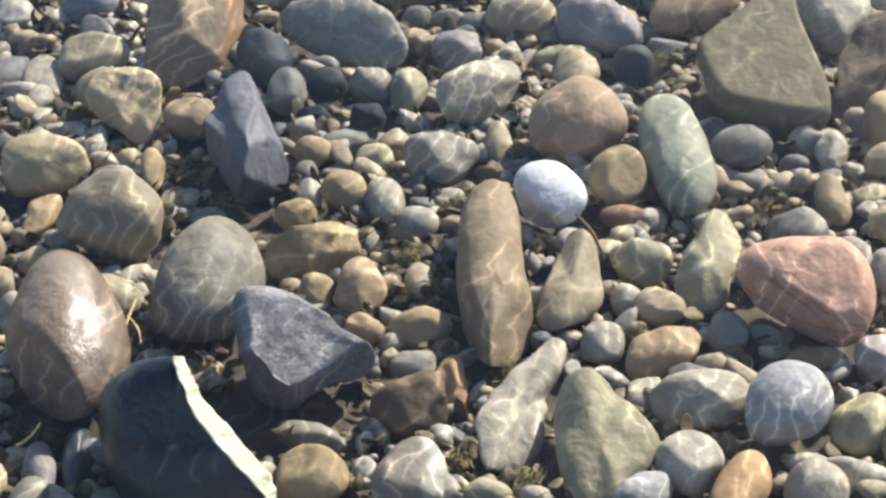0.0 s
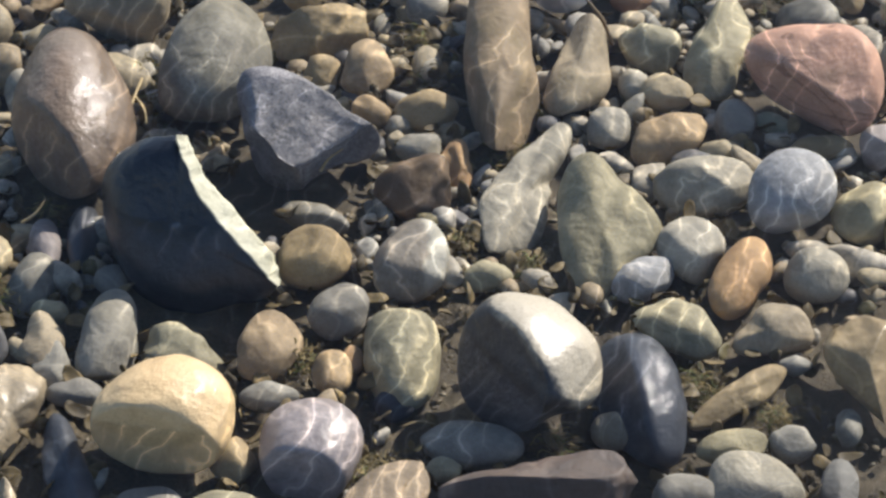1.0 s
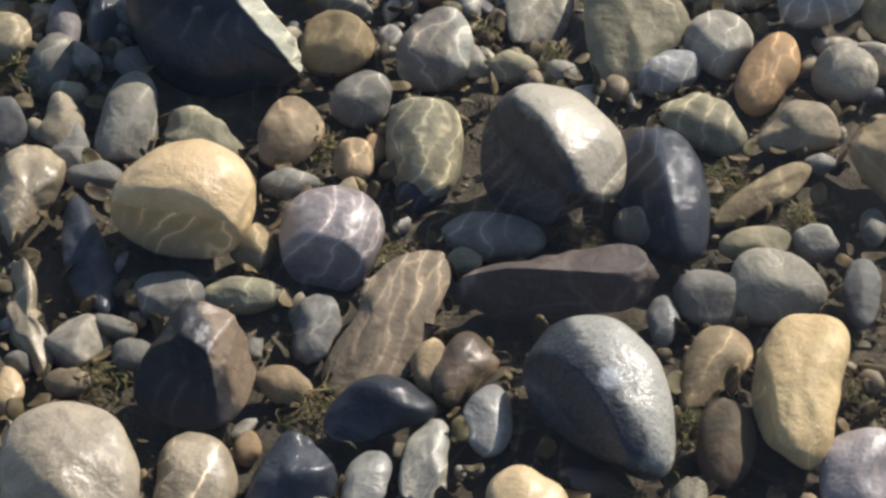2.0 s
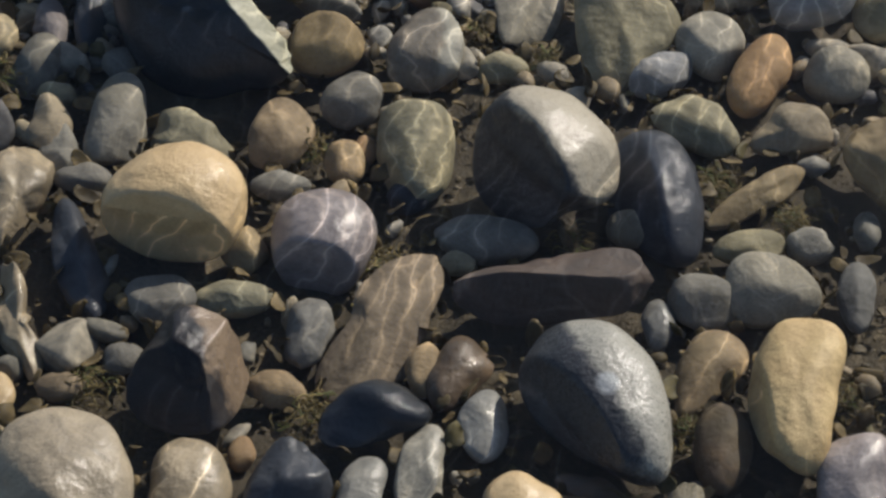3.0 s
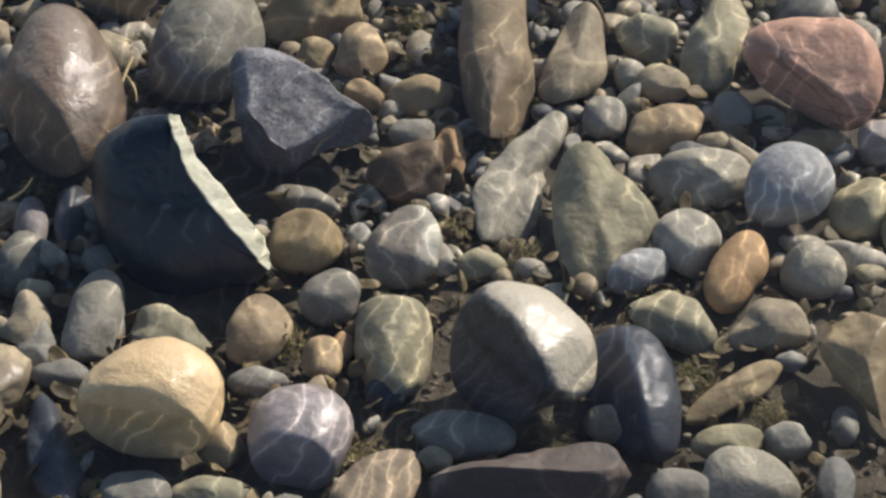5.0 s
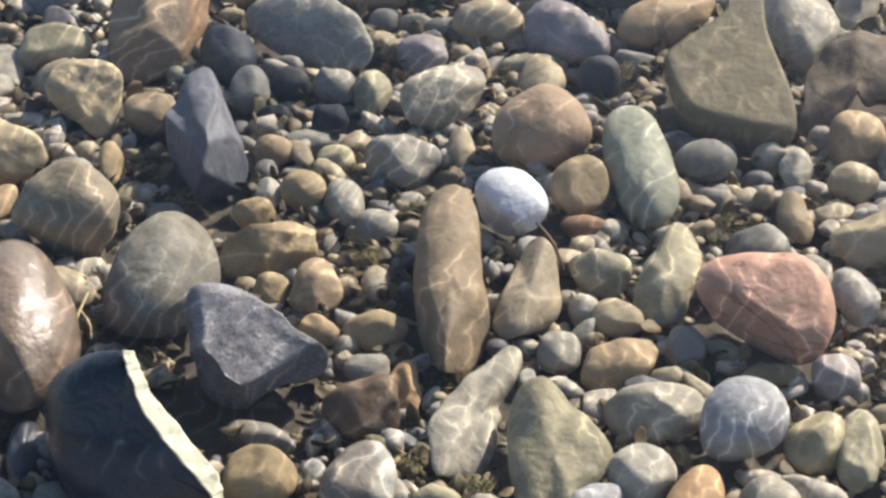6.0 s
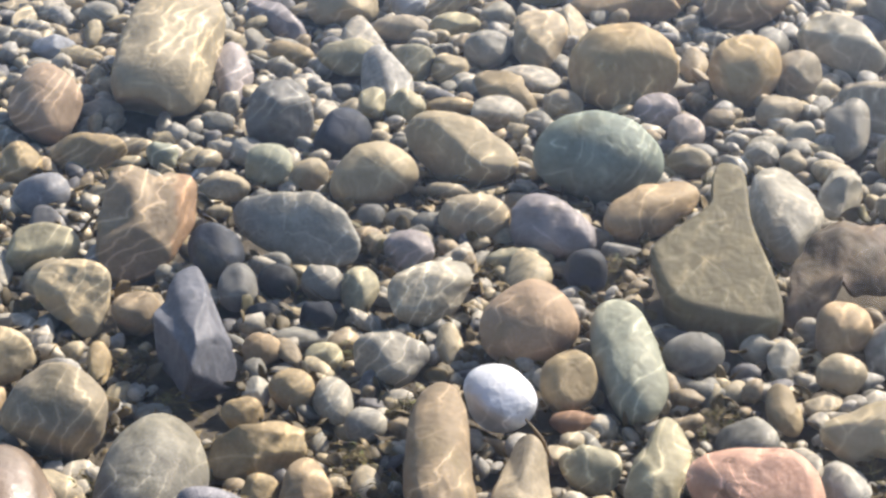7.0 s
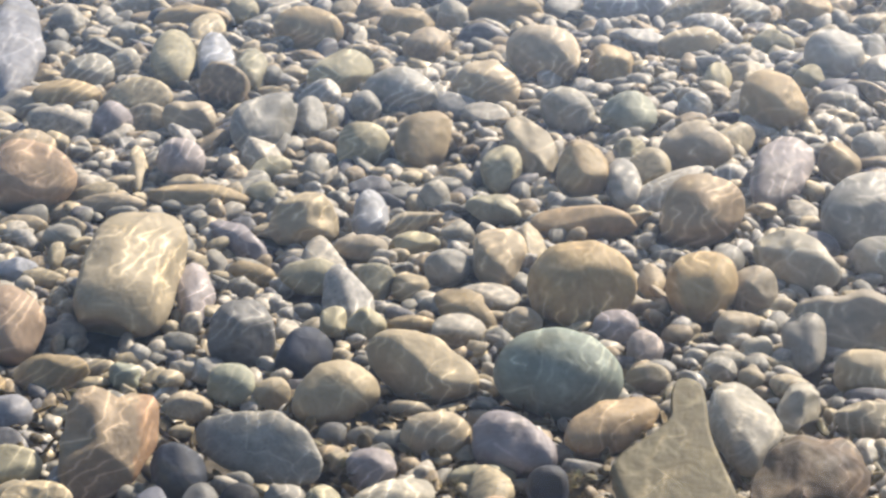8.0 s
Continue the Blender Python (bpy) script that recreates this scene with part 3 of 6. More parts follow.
stone('oval grey pebble lying under clear shallow water', 0.255, 1.155, 0.0201, 0.0375, 0.0334, 0.0230, 179, 'grey', 'sunk', 0, (0.99, -0.018, 0.002, 0.001, 0.006, 0.08, 0.01, -0.004, -0.021, 0.025, 0, 0.006, -0.005))
stone('long olive-grey pebble lying under clear shallow water', 0.246, 1.208, 0.0099, 0.0291, 0.0170, 0.0122, 17, 'olive', 'sunk', 0)
stone('rounded grey pebble lying under clear shallow water', 0.292, 1.211, 0.0097, 0.0178, 0.0168, 0.0123, 46, 'grey', 'sunk', 0)
stone('long tan cobble lying under clear shallow water', 0.258, 1.270, 0.0038, 0.0534, 0.0143, 0.0111, 39, 'tan', 'sunk', 0, (0.975, 0.023, 0.039, 0.049, 0.031, 0.021, -0.034, 0.003, -0.005, 0.039, 0.012, 0.031, 0.001))
stone('long dark grey pebble lying under clear shallow water', -0.280, 1.282, 0.0022, 0.0245, 0.0140, 0.0102, 0, 'dgrey', 'sunk', 0)
stone('rounded tan pebble lying under clear shallow water', -0.146, 1.196, 0.0117, 0.0198, 0.0172, 0.0137, 97, 'tan', 'sunk', 0)
stone('long blue-black cobble wet and glossy at the waterline', -0.272, 1.182, 0.0135, 0.0650, 0.0183, 0.0146, 108, 'navy', 'wet', 0, (0.984, -0.037, -0.046, -0.009, -0.025, -0.017, -0.052, -0.005, -0.01, -0.008, 0.041, -0.003, 0.014, -0.006, -0.016, 0.02, -0.005))
stone('angular taupe cobble wet and glossy at the waterline', -0.330, 1.260, 0.0094, 0.0540, 0.0253, 0.0206, 86, 'taupe', 'wet', 1, (0.974, 0.015, 0.045, 0.006, 0.007, 0.114, 0.02, 0.001, 0.009, -0.053, 0.013, 0.022, 0.025))
stone('angular taupe cobble wet and glossy at the waterline', -0.309, 1.117, 0.0173, 0.0620, 0.0139, 0.0108, 106, 'taupe', 'wet', 1, (0.895, -0.2, -0.036, -0.079, 0.021, -0.071, -0.005, 0.034, 0.024, 0.139, 0.066, 0.032, -0.008))
stone('oval taupe-grey pebble lying under clear shallow water', -0.313, 1.340, -0.0006, 0.0418, 0.0178, 0.0151, 104, 'taupe', 'sunk', 0, (0.986, -0.026, 0.007, 0.029, 0.013, -0.087, 0.01, 0.071, 0.044))
stone('oval cream pebble wet and glossy at the waterline', -0.313, 1.040, 0.0237, 0.0223, 0.0129, 0.0096, 100, 'cream', 'wet', 0)
stone('rounded dark grey pebble lying under clear shallow water', -0.227, 1.079, 0.0200, 0.0146, 0.0138, 0.0093, 146, 'dgrey', 'sunk', 0)
stone('oval brown pebble lying under clear shallow water', -0.111, 1.049, 0.0232, 0.0209, 0.0158, 0.0103, 155, 'brown', 'sunk', 0)
stone('oval orange-brown pebble lying under clear shallow water', -0.133, 0.987, 0.0271, 0.0153, 0.0098, 0.0068, 95, 'orange', 'sunk', 0)
stone('long olive-grey pebble lying under clear shallow water', -0.151, 1.143, 0.0154, 0.0316, 0.0169, 0.0115, 0, 'olive', 'sunk', 0)
stone('long dark grey cobble lying under clear shallow water', 0.041, 1.212, 0.0113, 0.0413, 0.0224, 0.0156, 174, 'dgrey', 'sunk', 0)
stone('oval olive-grey pebble lying under clear shallow water', 0.019, 1.189, 0.0093, 0.0129, 0.0111, 0.0077, 2, 'olive', 'sunk', 0)
stone('oval brown pebble lying under clear shallow water', -0.005, 1.071, 0.0214, 0.0252, 0.0143, 0.0106, 91, 'brown', 'sunk', 0)
stone('oval dark grey pebble wet and glossy at the waterline', 0.169, 1.123, 0.0163, 0.0236, 0.0125, 0.0096, 86, 'dgrey', 'wet', 0)
stone('oval dark grey pebble lying under clear shallow water', 0.155, 1.229, 0.0081, 0.0197, 0.0175, 0.0124, 8, 'dgrey', 'sunk', 0)
stone('long dark grey pebble lying under clear shallow water', 0.322, 1.156, 0.0143, 0.0358, 0.0147, 0.0116, 83, 'dgrey', 'sunk', 0)
stone('oval pale grey pebble lying under clear shallow water', 0.308, 1.311, -0.0022, 0.0136, 0.0090, 0.0066, 3, 'lgrey', 'sunk', 0)
stone('rounded blue-black pebble lying under clear shallow water', -0.021, 1.263, 0.0043, 0.0155, 0.0153, 0.0108, 3, 'navy', 'sunk', 0)
stone('oval dark grey pebble lying under clear shallow water', -0.205, 1.140, 0.0173, 0.0294, 0.0217, 0.0148, 178, 'dgrey', 'sunk', 0)
stone('oval brown pebble lying under clear shallow water', -0.270, 1.050, 0.0218, 0.0182, 0.0115, 0.0076, 179, 'brown', 'sunk', 0)
stone('large egg-shaped brown cobble with a glossy pale top', -0.324, 1.626, 0.0178, 0.1126, 0.0572, 0.0516, 95, 'egg', 'wet', -1, (0.994, 0.015, -0.013, 0.001, -0.003, 0.016, -0.06, -0.001, -0.014, 0.002, 0.015, -0.006, -0.002, -0.003, 0, 0, 0.008), cuts=(((-0.74, -0.25, 0.62), 0.60, 0.08), ((0.3, 0.5, 0.8), 0.90, 0.10)))
stone('angular dark blue-grey triangular slab with a pitted face', -0.110, 1.607, 0.0131, 0.0828, 0.0536, 0.0452, 132, 'basalt', 'dry', 1, (0.967, -0.022, -0.034, -0.012, -0.002, 0.139, -0.022, 0.004, -0.026, 0.015, -0.033, 0.022, -0.01, -0.001, -0.016, 0.005, -0.016), cuts=(((0.15, 0.40, 0.90), 0.42, 0.012), ((-0.6, -0.7, 0.4), 0.70, 0.02), ((0.6, -0.6, 0.5), 0.62, 0.02)))
stone('rounded mottled grey cobble under clear shallow water', -0.200, 1.739, -0.0058, 0.0817, 0.0533, 0.0478, 80, 'mottle', 'sunk', 0, (0.996, 0.011, -0.005, -0.002, -0.002, -0.005, -0.053, -0.012, 0.007, 0.013, 0.004, -0.005, -0.001, -0.002, 0.003, 0.003, -0.003))
stone('rounded taupe-grey cobble lying under clear shallow water', -0.306, 1.870, -0.0201, 0.0594, 0.0506, 0.0447, 121, 'taupe', 'sunk', 0, (0.992, 0.009, 0.003, -0.001, -0.005, -0.058, 0.016, 0.044, 0.015, -0.006, -0.003, 0.004, 0, -0.013, 0, 0.011, 0.013))
stone('oval cream cobble lying under clear shallow water', -0.396, 2.001, -0.0414, 0.0493, 0.0405, 0.0327, 6, 'cream', 'sunk', 0, (0.993, -0.006, 0.006, 0.01, -0.003, 0.041, -0.026, -0.03, 0.01, 0.026, -0.006, -0.015, -0.003))
stone('pointed cone-shaped blue-grey stone with a shiny ridge', -0.181, 2.002, -0.0268, 0.1291, 0.0441, 0.0409, 100, 'steel', 'dry', 1, (0.977, -0.036, -0.032, 0.029, -0.022, -0.068, -0.087, 0.046, -0.002, 0, 0.008, -0.045, 0.021, 0.006, 0.003, 0.025, 0.001), cuts=(((-0.80, -0.10, 0.60), 0.42, 0.012), ((0.60, -0.10, 0.80), 0.50, 0.015), ((0.2, -0.8, 0.57), 0.62, 0.02)))
stone('angular tan cobble lying under clear shallow water', -0.104, 1.819, -0.0307, 0.0541, 0.0318, 0.0256, 22, 'tan', 'sunk', 1, (0.994, -0.002, 0.012, 0.021, -0.004, 0.011, -0.011, -0.027, -0.003, 0.012, -0.014, -0.007, -0.005, 0.014, 0.003, -0.006, -0.014))
stone('oval tan pebble lying under clear shallow water', -0.123, 1.904, -0.0462, 0.0229, 0.0197, 0.0158, 0, 'tan', 'sunk', 0)
stone('rounded brown pebble lying under clear shallow water', -0.055, 1.753, -0.0271, 0.0375, 0.0250, 0.0227, 88, 'brown', 'sunk', 0, (0.992, 0.007, -0.007, -0.003, -0.001, 0.026, -0.076, 0.001, 0.004, 0.022, -0.008, -0.008, -0.001))
stone('rounded tan pebble lying under clear shallow water', -0.099, 1.755, -0.0326, 0.0203, 0.0176, 0.0160, 93, 'tan', 'sunk', 0)
stone('oval brown pebble lying under clear shallow water', -0.050, 1.694, -0.0333, 0.0227, 0.0156, 0.0132, 131, 'brown', 'sunk', 0)
stone('oval tan pebble lying under clear shallow water', 0.003, 1.691, -0.0307, 0.0306, 0.0229, 0.0180, 1, 'tan', 'sunk', 0)
stone('long brown log-shaped stone pointing away from shore', 0.074, 1.745, -0.0100, 0.1548, 0.0380, 0.0345, 90, 'log', 'sunk', -1, (0.967, -0.03, -0.045, -0.06, -0.013, -0.018, -0.06, -0.031, -0.01, 0, 0.041, 0.028, 0.015, -0.001, -0.014, -0.017, -0.013), cuts=(((-0.75, 0.0, 0.66), 0.62, 0.03), ((0.55, 0.0, 0.83), 0.72, 0.03)))
stone('smooth pure white oval quartz pebble', 0.139, 1.906, -0.0281, 0.0449, 0.0352, 0.0310, 114, 'white', 'sunk', -1, (0.999, 0, -0.004, -0.002, 0, 0.026, 0.015, 0.002, -0.014, 0.011, 0.006, -0.003, -0.001, 0, 0.003, -0.001, -0.003), ridge=(61, -0.0174, 0.6))
stone('long taupe-grey cobble lying under clear shallow water', 0.152, 1.746, -0.0239, 0.0784, 0.0286, 0.0259, 76, 'taupe', 'sunk', 0, (0.971, 0.044, -0.047, -0.003, -0.009, 0.009, -0.128, -0.015, -0.024, 0.013, 0.04, -0.006, -0.006, -0.017, -0.011, 0.011, 0.001))
stone('rounded tan pebble lying under clear shallow water', 0.214, 1.952, -0.0405, 0.0450, 0.0307, 0.0283, 86, 'tan', 'sunk', 0)
stone('long oval grey-green cobble under water', 0.279, 1.991, -0.0395, 0.1098, 0.0370, 0.0341, 94, 'sage', 'sunk', -1, (0.996, 0, -0.004, -0.006, -0.013, 0.007, -0.01, 0.004, -0.013, 0.001, -0.013, -0.019, 0.007, -0.005, 0.002, 0.005, -0.005))
stone('rounded pinkish-brown ball-shaped cobble under water', 0.178, 2.059, -0.0387, 0.0594, 0.0498, 0.0427, 47, 'rose', 'sunk', -1, (0.998, 0, 0.003, -0.001, 0.004, 0.012, -0.029, 0.02, -0.013, 0.011, 0, -0.007, -0.006, 0, 0.001, 0.004, -0.002))
stone('long reddish-brown pebble lying under clear shallow water', 0.214, 1.890, -0.0481, 0.0244, 0.0148, 0.0118, 2, 'rust', 'sunk', 0)
stone('oval olive-grey pebble lying under clear shallow water', 0.224, 1.789, -0.0312, 0.0318, 0.0270, 0.0216, 158, 'olive', 'sunk', 0, (0.996, 0.006, -0.008, 0.003, -0.002, -0.026, 0.036, -0.009, 0.011, -0.009, 0.028, -0.009, -0.015))
stone('oval cream pebble lying under clear shallow water', 0.233, 1.712, -0.0284, 0.0269, 0.0208, 0.0165, 161, 'cream', 'sunk', 0)
stone('rounded grey pebble lying under clear shallow water', 0.203, 1.727, -0.0312, 0.0186, 0.0161, 0.0146, 85, 'grey', 'sunk', 0)
stone('long olive-grey cobble lying under clear shallow water', 0.289, 1.777, -0.0267, 0.0815, 0.0285, 0.0259, 74, 'olive', 'sunk', 0, (0.984, -0.003, -0.021, -0.011, 0.036, -0.031, -0.019, 0.011, 0.04, 0.027, 0.044, -0.005, -0.028, -0.001, -0.028, 0.005, 0))
stone('large pink granite cobble with fine dark cracks', 0.375, 1.697, 0.0041, 0.0737, 0.0541, 0.0444, 133, 'pink', 'sunk', -1, (0.989, 0.016, 0.009, 0.005, 0.004, -0.087, 0.014, -0.016, -0.005, -0.004, 0.013, 0.008, 0, 0.004, 0.006, -0.003, -0.008), cuts=(((0.10, 0.50, 0.86), 0.66, 0.03), ((-0.55, -0.60, 0.58), 0.60, 0.03)))
stone('oval brown pebble lying under clear shallow water', 0.229, 1.638, -0.0246, 0.0426, 0.0250, 0.0205, 35, 'brown', 'sunk', 0, (0.996, -0.012, 0.002, 0.011, 0.003, 0.015, 0.023, -0.002, -0.015, 0.016, 0.02, -0.012, -0.024))
stone('rounded dark grey pebble lying under clear shallow water', 0.294, 1.666, -0.0286, 0.0286, 0.0196, 0.0177, 84, 'dgrey', 'sunk', 0)
stone('long grey-green pebble lying under clear shallow water', 0.332, 1.670, -0.0337, 0.0191, 0.0104, 0.0083, 146, 'sage', 'sunk', 0)
stone('rounded grey pebble lying under clear shallow water', 0.175, 1.658, -0.0276, 0.0276, 0.0204, 0.0184, 86, 'grey', 'sunk', 0)
stone('pear-shaped grey stone under clear water', 0.092, 1.547, -0.0136, 0.0987, 0.0300, 0.0262, 71, 'grey', 'sunk', 0, (0.941, -0.106, -0.058, -0.038, -0.024, -0.14, 0.016, 0.005, 0.002, 0.027, -0.06, 0.033, -0.019, 0.029, 0.018, 0.014, 0.033), flat=0.55)
stone('broad olive-brown shield-shaped stone under clear water', 0.158, 1.489, -0.0022, 0.0845, 0.0442, 0.0387, 90, 'olive', 'sunk', 0, (0.965, 0.03, 0.002, 0.019, -0.003, 0.143, 0.041, 0.051, 0.001, -0.021, -0.029, -0.008, -0.009, 0.016, 0.009, 0.006, 0.008), flat=0.55)
stone('oval blue-grey pebble lying under clear shallow water', 0.191, 1.424, -0.0077, 0.0325, 0.0198, 0.0158, 38, 'bluegrey', 'sunk', 0, (0.999, -0.002, 0.001, 0.001, 0.003, 0.006, 0, 0.009, -0.001, -0.012, -0.012, -0.01, -0.019))
stone('rounded pale grey pebble lying under clear shallow water', 0.235, 1.462, -0.0066, 0.0342, 0.0293, 0.0249, 96, 'lgrey', 'sunk', 0, (0.996, 0, 0.003, 0.001, -0.001, -0.033, 0.034, 0.018, 0.02, 0.008, 0.005, 0.005, -0.008))
stone('oval grey cobble lying under clear shallow water', 0.255, 1.556, -0.0148, 0.0483, 0.0327, 0.0255, 10, 'grey', 'sunk', 0, (0.999, -0.001, -0.003, 0.007, 0, -0.006, 0.004, -0.01, -0.005, -0.002, 0.006, -0.009, -0.005))
stone('round pale blue-grey cobble laced with light', 0.328, 1.522, 0.0079, 0.0485, 0.0376, 0.0323, 56, 'bluegrey', 'sunk', -1, (0.998, -0.002, 0.004, 0.003, -0.001, 0.037, -0.008, -0.012, -0.014, -0.006, 0.005, 0.003, 0.002))
stone('long tan pebble lying under clear shallow water', 0.372, 1.627, -0.0286, 0.0287, 0.0133, 0.0105, 2, 'tan', 'sunk', 0)
stone('rounded mauve-grey pebble lying under clear shallow water', 0.428, 1.620, -0.0230, 0.0272, 0.0229, 0.0206, 77, 'purple', 'sunk', 0)
stone('rounded olive-grey pebble lying under clear shallow water', 0.394, 1.513, -0.0121, 0.0371, 0.0267, 0.0232, 59, 'olive', 'sunk', 0, (0.993, -0.004, -0.008, -0.001, 0.001, -0.073, -0.008, 0.001, 0.002))
stone('oval olive-grey pebble lying under clear shallow water', 0.430, 1.505, -0.0133, 0.0531, 0.0219, 0.0193, 81, 'olive', 'sunk', 0)
stone('rounded grey pebble lying under clear shallow water', 0.339, 1.423, -0.0047, 0.0295, 0.0276, 0.0218, 45, 'grey', 'sunk', 0)
stone('bright orange-brown oval pebble under clear water', 0.274, 1.423, -0.0057, 0.0511, 0.0232, 0.0199, 66, 'orange', 'sunk', -1, (0.997, -0.004, 0.006, 0.004, 0.016, 0.01, 0.013, 0.027, 0.012, 0.012, 0, -0.008, -0.001))
stone('oval olive-grey pebble lying under clear shallow water', 0.216, 1.354, 0.0001, 0.0400, 0.0248, 0.0190, 141, 'olive', 'sunk', 0, (0.992, 0.011, 0.027, -0.012, -0.005, -0.056, -0.026, 0.008, -0.01, -0.032, 0.003, 0.026, -0.022))
stone('oval taupe-grey pebble lying under clear shallow water', 0.295, 1.349, 0.0004, 0.0359, 0.0242, 0.0187, 25, 'taupe', 'sunk', 0, (0.978, 0.009, 0.041, -0.001, -0.009, 0.064, -0.088, -0.021, 0.023, 0.038, -0.046, 0, -0.016))
stone('tall tan-brown boulder with a sunlit edge', 0.366, 1.281, 0.0245, 0.0588, 0.0334, 0.0273, 104, 'tan', 'wet', 0, (0.986, -0.009, 0.032, 0.003, -0.003, -0.092, -0.015, 0.004, 0.003, 0, 0.022, 0.021, -0.004, 0.012, 0.003, 0.004, -0.008), cuts=(((0.70, 0.30, 0.65), 0.40, 0.03), ((-0.5, -0.3, 0.8), 0.62, 0.04)))
stone('grey pebble with a white quartz cap', -0.008, 1.445, -0.0039, 0.0468, 0.0322, 0.0273, 72, 'capped', 'sunk', 0, (0.998, 0.005, -0.002, 0.003, 0, -0.009, -0.036, 0.003, -0.018, 0.008, 0.006, -0.004, -0.008, -0.006, 0.007, -0.005, 0.005))
stone('rounded tan pebble lying under clear shallow water', -0.094, 1.454, -0.0058, 0.0343, 0.0317, 0.0251, 61, 'tan', 'sunk', 0, (0.998, 0, 0.004, 0, 0, 0.026, -0.023, -0.005, -0.001, 0.011, -0.003, -0.001, -0.005))
stone('long dark grey pebble lying under clear shallow water', -0.097, 1.522, -0.0185, 0.0340, 0.0153, 0.0120, 157, 'dgrey', 'sunk', 0)
stone('rounded dark grey pebble lying under clear shallow water', -0.069, 1.381, -0.0021, 0.0298, 0.0245, 0.0195, 58, 'dgrey', 'sunk', 0, (0.998, 0.003, -0.003, 0.002, 0.001, -0.033, 0, -0.011, -0.006, -0.01, 0.008, -0.004, 0.015))
stone('oval olive-grey cobble lying under clear shallow water', -0.015, 1.314, 0.0082, 0.0566, 0.0330, 0.0278, 92, 'olive', 'sunk', 0, (0.997, 0.002, 0.006, -0.01, -0.001, 0.003, 0.025, -0.032, -0.002, -0.005, -0.011, 0.012, 0.006, 0.001, 0.001, 0, 0.004))
stone('angular brown pebble lying under clear shallow water', -0.126, 1.334, 0.0032, 0.0375, 0.0261, 0.0216, 76, 'brown', 'sunk', 1, (0.996, 0.007, 0.005, 0, 0.002, 0.037, -0.03, 0.013, 0.003, 0.021, 0.01, 0.002, -0.015))
stone('rounded brown pebble lying under clear shallow water', -0.072, 1.304, 0.0022, 0.0233, 0.0169, 0.0142, 94, 'brown', 'sunk', 0)
stone('oval orange-brown pebble lying under clear shallow water', -0.056, 1.323, -0.0029, 0.0175, 0.0087, 0.0073, 92, 'orange', 'sunk', 0)
stone('oval grey cobble lying under clear shallow water', -0.260, 1.348, 0.0020, 0.0533, 0.0255, 0.0216, 87, 'grey', 'sunk', 0, (0.988, 0.013, -0.021, -0.022, -0.004, -0.03, -0.064, -0.037, 0.022, 0.022, 0.008, 0.003, -0.011))
stone('rounded dark grey pebble lying under clear shallow water', -0.268, 1.431, -0.0102, 0.0166, 0.0141, 0.0123, 102, 'dgrey', 'sunk', 0)
stone('long blue-black pebble wet and glossy at the waterline', -0.300, 1.495, -0.0156, 0.0454, 0.0148, 0.0130, 94, 'navy', 'wet', 0, (0.998, -0.005, 0.011, -0.001, 0.012, 0.008, 0.02, 0.003, 0.017))
stone('oval mauve-grey pebble lying under clear shallow water', -0.333, 1.483, -0.0147, 0.0346, 0.0144, 0.0126, 99, 'purple', 'sunk', 0)
stone('oval grey pebble lying under clear shallow water', -0.306, 1.321, 0.0003, 0.0334, 0.0158, 0.0135, 103, 'grey', 'sunk', 0, (0.989, 0.011, -0.026, -0.01, 0.008, 0.018, -0.075, -0.01, 0.017))
stone('oval olive-grey pebble lying under clear shallow water', -0.316, 1.388, -0.0074, 0.0163, 0.0133, 0.0101, 173, 'olive', 'sunk', 0)
stone('long olive-grey pebble lying under clear shallow water', -0.199, 1.333, 0.0008, 0.0395, 0.0216, 0.0167, 151, 'olive', 'sunk', 0, (0.928, -0.02, 0.102, 0.063, -0.026, -0.069, -0.157, -0.014, 0.067, -0.047, -0.034, -0.039, 0.053))
stone('long grey pebble lying under clear shallow water', -0.123, 1.276, 0.0028, 0.0245, 0.0140, 0.0101, 180, 'grey', 'sunk', 0)
stone('angular dark brown pebble lying under clear shallow water', -0.005, 1.554, -0.0130, 0.0373, 0.0359, 0.0288, 86, 'umber', 'sunk', 1, (0.981, 0.007, -0.005, 0.003, 0.002, -0.111, 0.017, -0.025, -0.021, -0.009, 0, 0.023, -0.007))
stone('angular orange-brown pebble lying under clear shallow water', 0.032, 1.604, -0.0258, 0.0375, 0.0135, 0.0120, 95, 'orange', 'sunk', 1, (0.982, -0.038, 0.015, -0.003, -0.04, -0.086, 0.01, 0.022, -0.049))
stone('oval grey pebble lying under clear shallow water', -0.004, 1.628, -0.0271, 0.0207, 0.0179, 0.0139, 1, 'grey', 'sunk', 0)
stone('rounded cream pebble lying under clear shallow water', -0.025, 1.647, -0.0316, 0.0105, 0.0091, 0.0082, 91, 'cream', 'sunk', 0)
stone('oval olive-grey pebble lying under clear shallow water', 0.056, 1.433, -0.0108, 0.0216, 0.0151, 0.0114, 1, 'olive', 'sunk', 0)
stone('oval pale grey pebble lying under clear shallow water', -0.048, 1.474, -0.0159, 0.0158, 0.0097, 0.0085, 92, 'lgrey', 'sunk', 0)
stone('rounded tan pebble lying under clear shallow water', -0.074, 1.945, -0.0454, 0.0267, 0.0238, 0.0215, 91, 'tan', 'sunk', 0)
stone('rounded brown pebble lying under clear shallow water', -0.111, 2.037, -0.0575, 0.0216, 0.0206, 0.0167, 1, 'brown', 'sunk', 0)
stone('oval olive-grey pebble lying under clear shallow water', -0.042, 2.017, -0.0558, 0.0224, 0.0205, 0.0166, 2, 'olive', 'sunk', 0)
stone('rounded grey pebble lying under clear shallow water', -0.031, 1.925, -0.0454, 0.0355, 0.0209, 0.0192, 101, 'grey', 'sunk', 0)
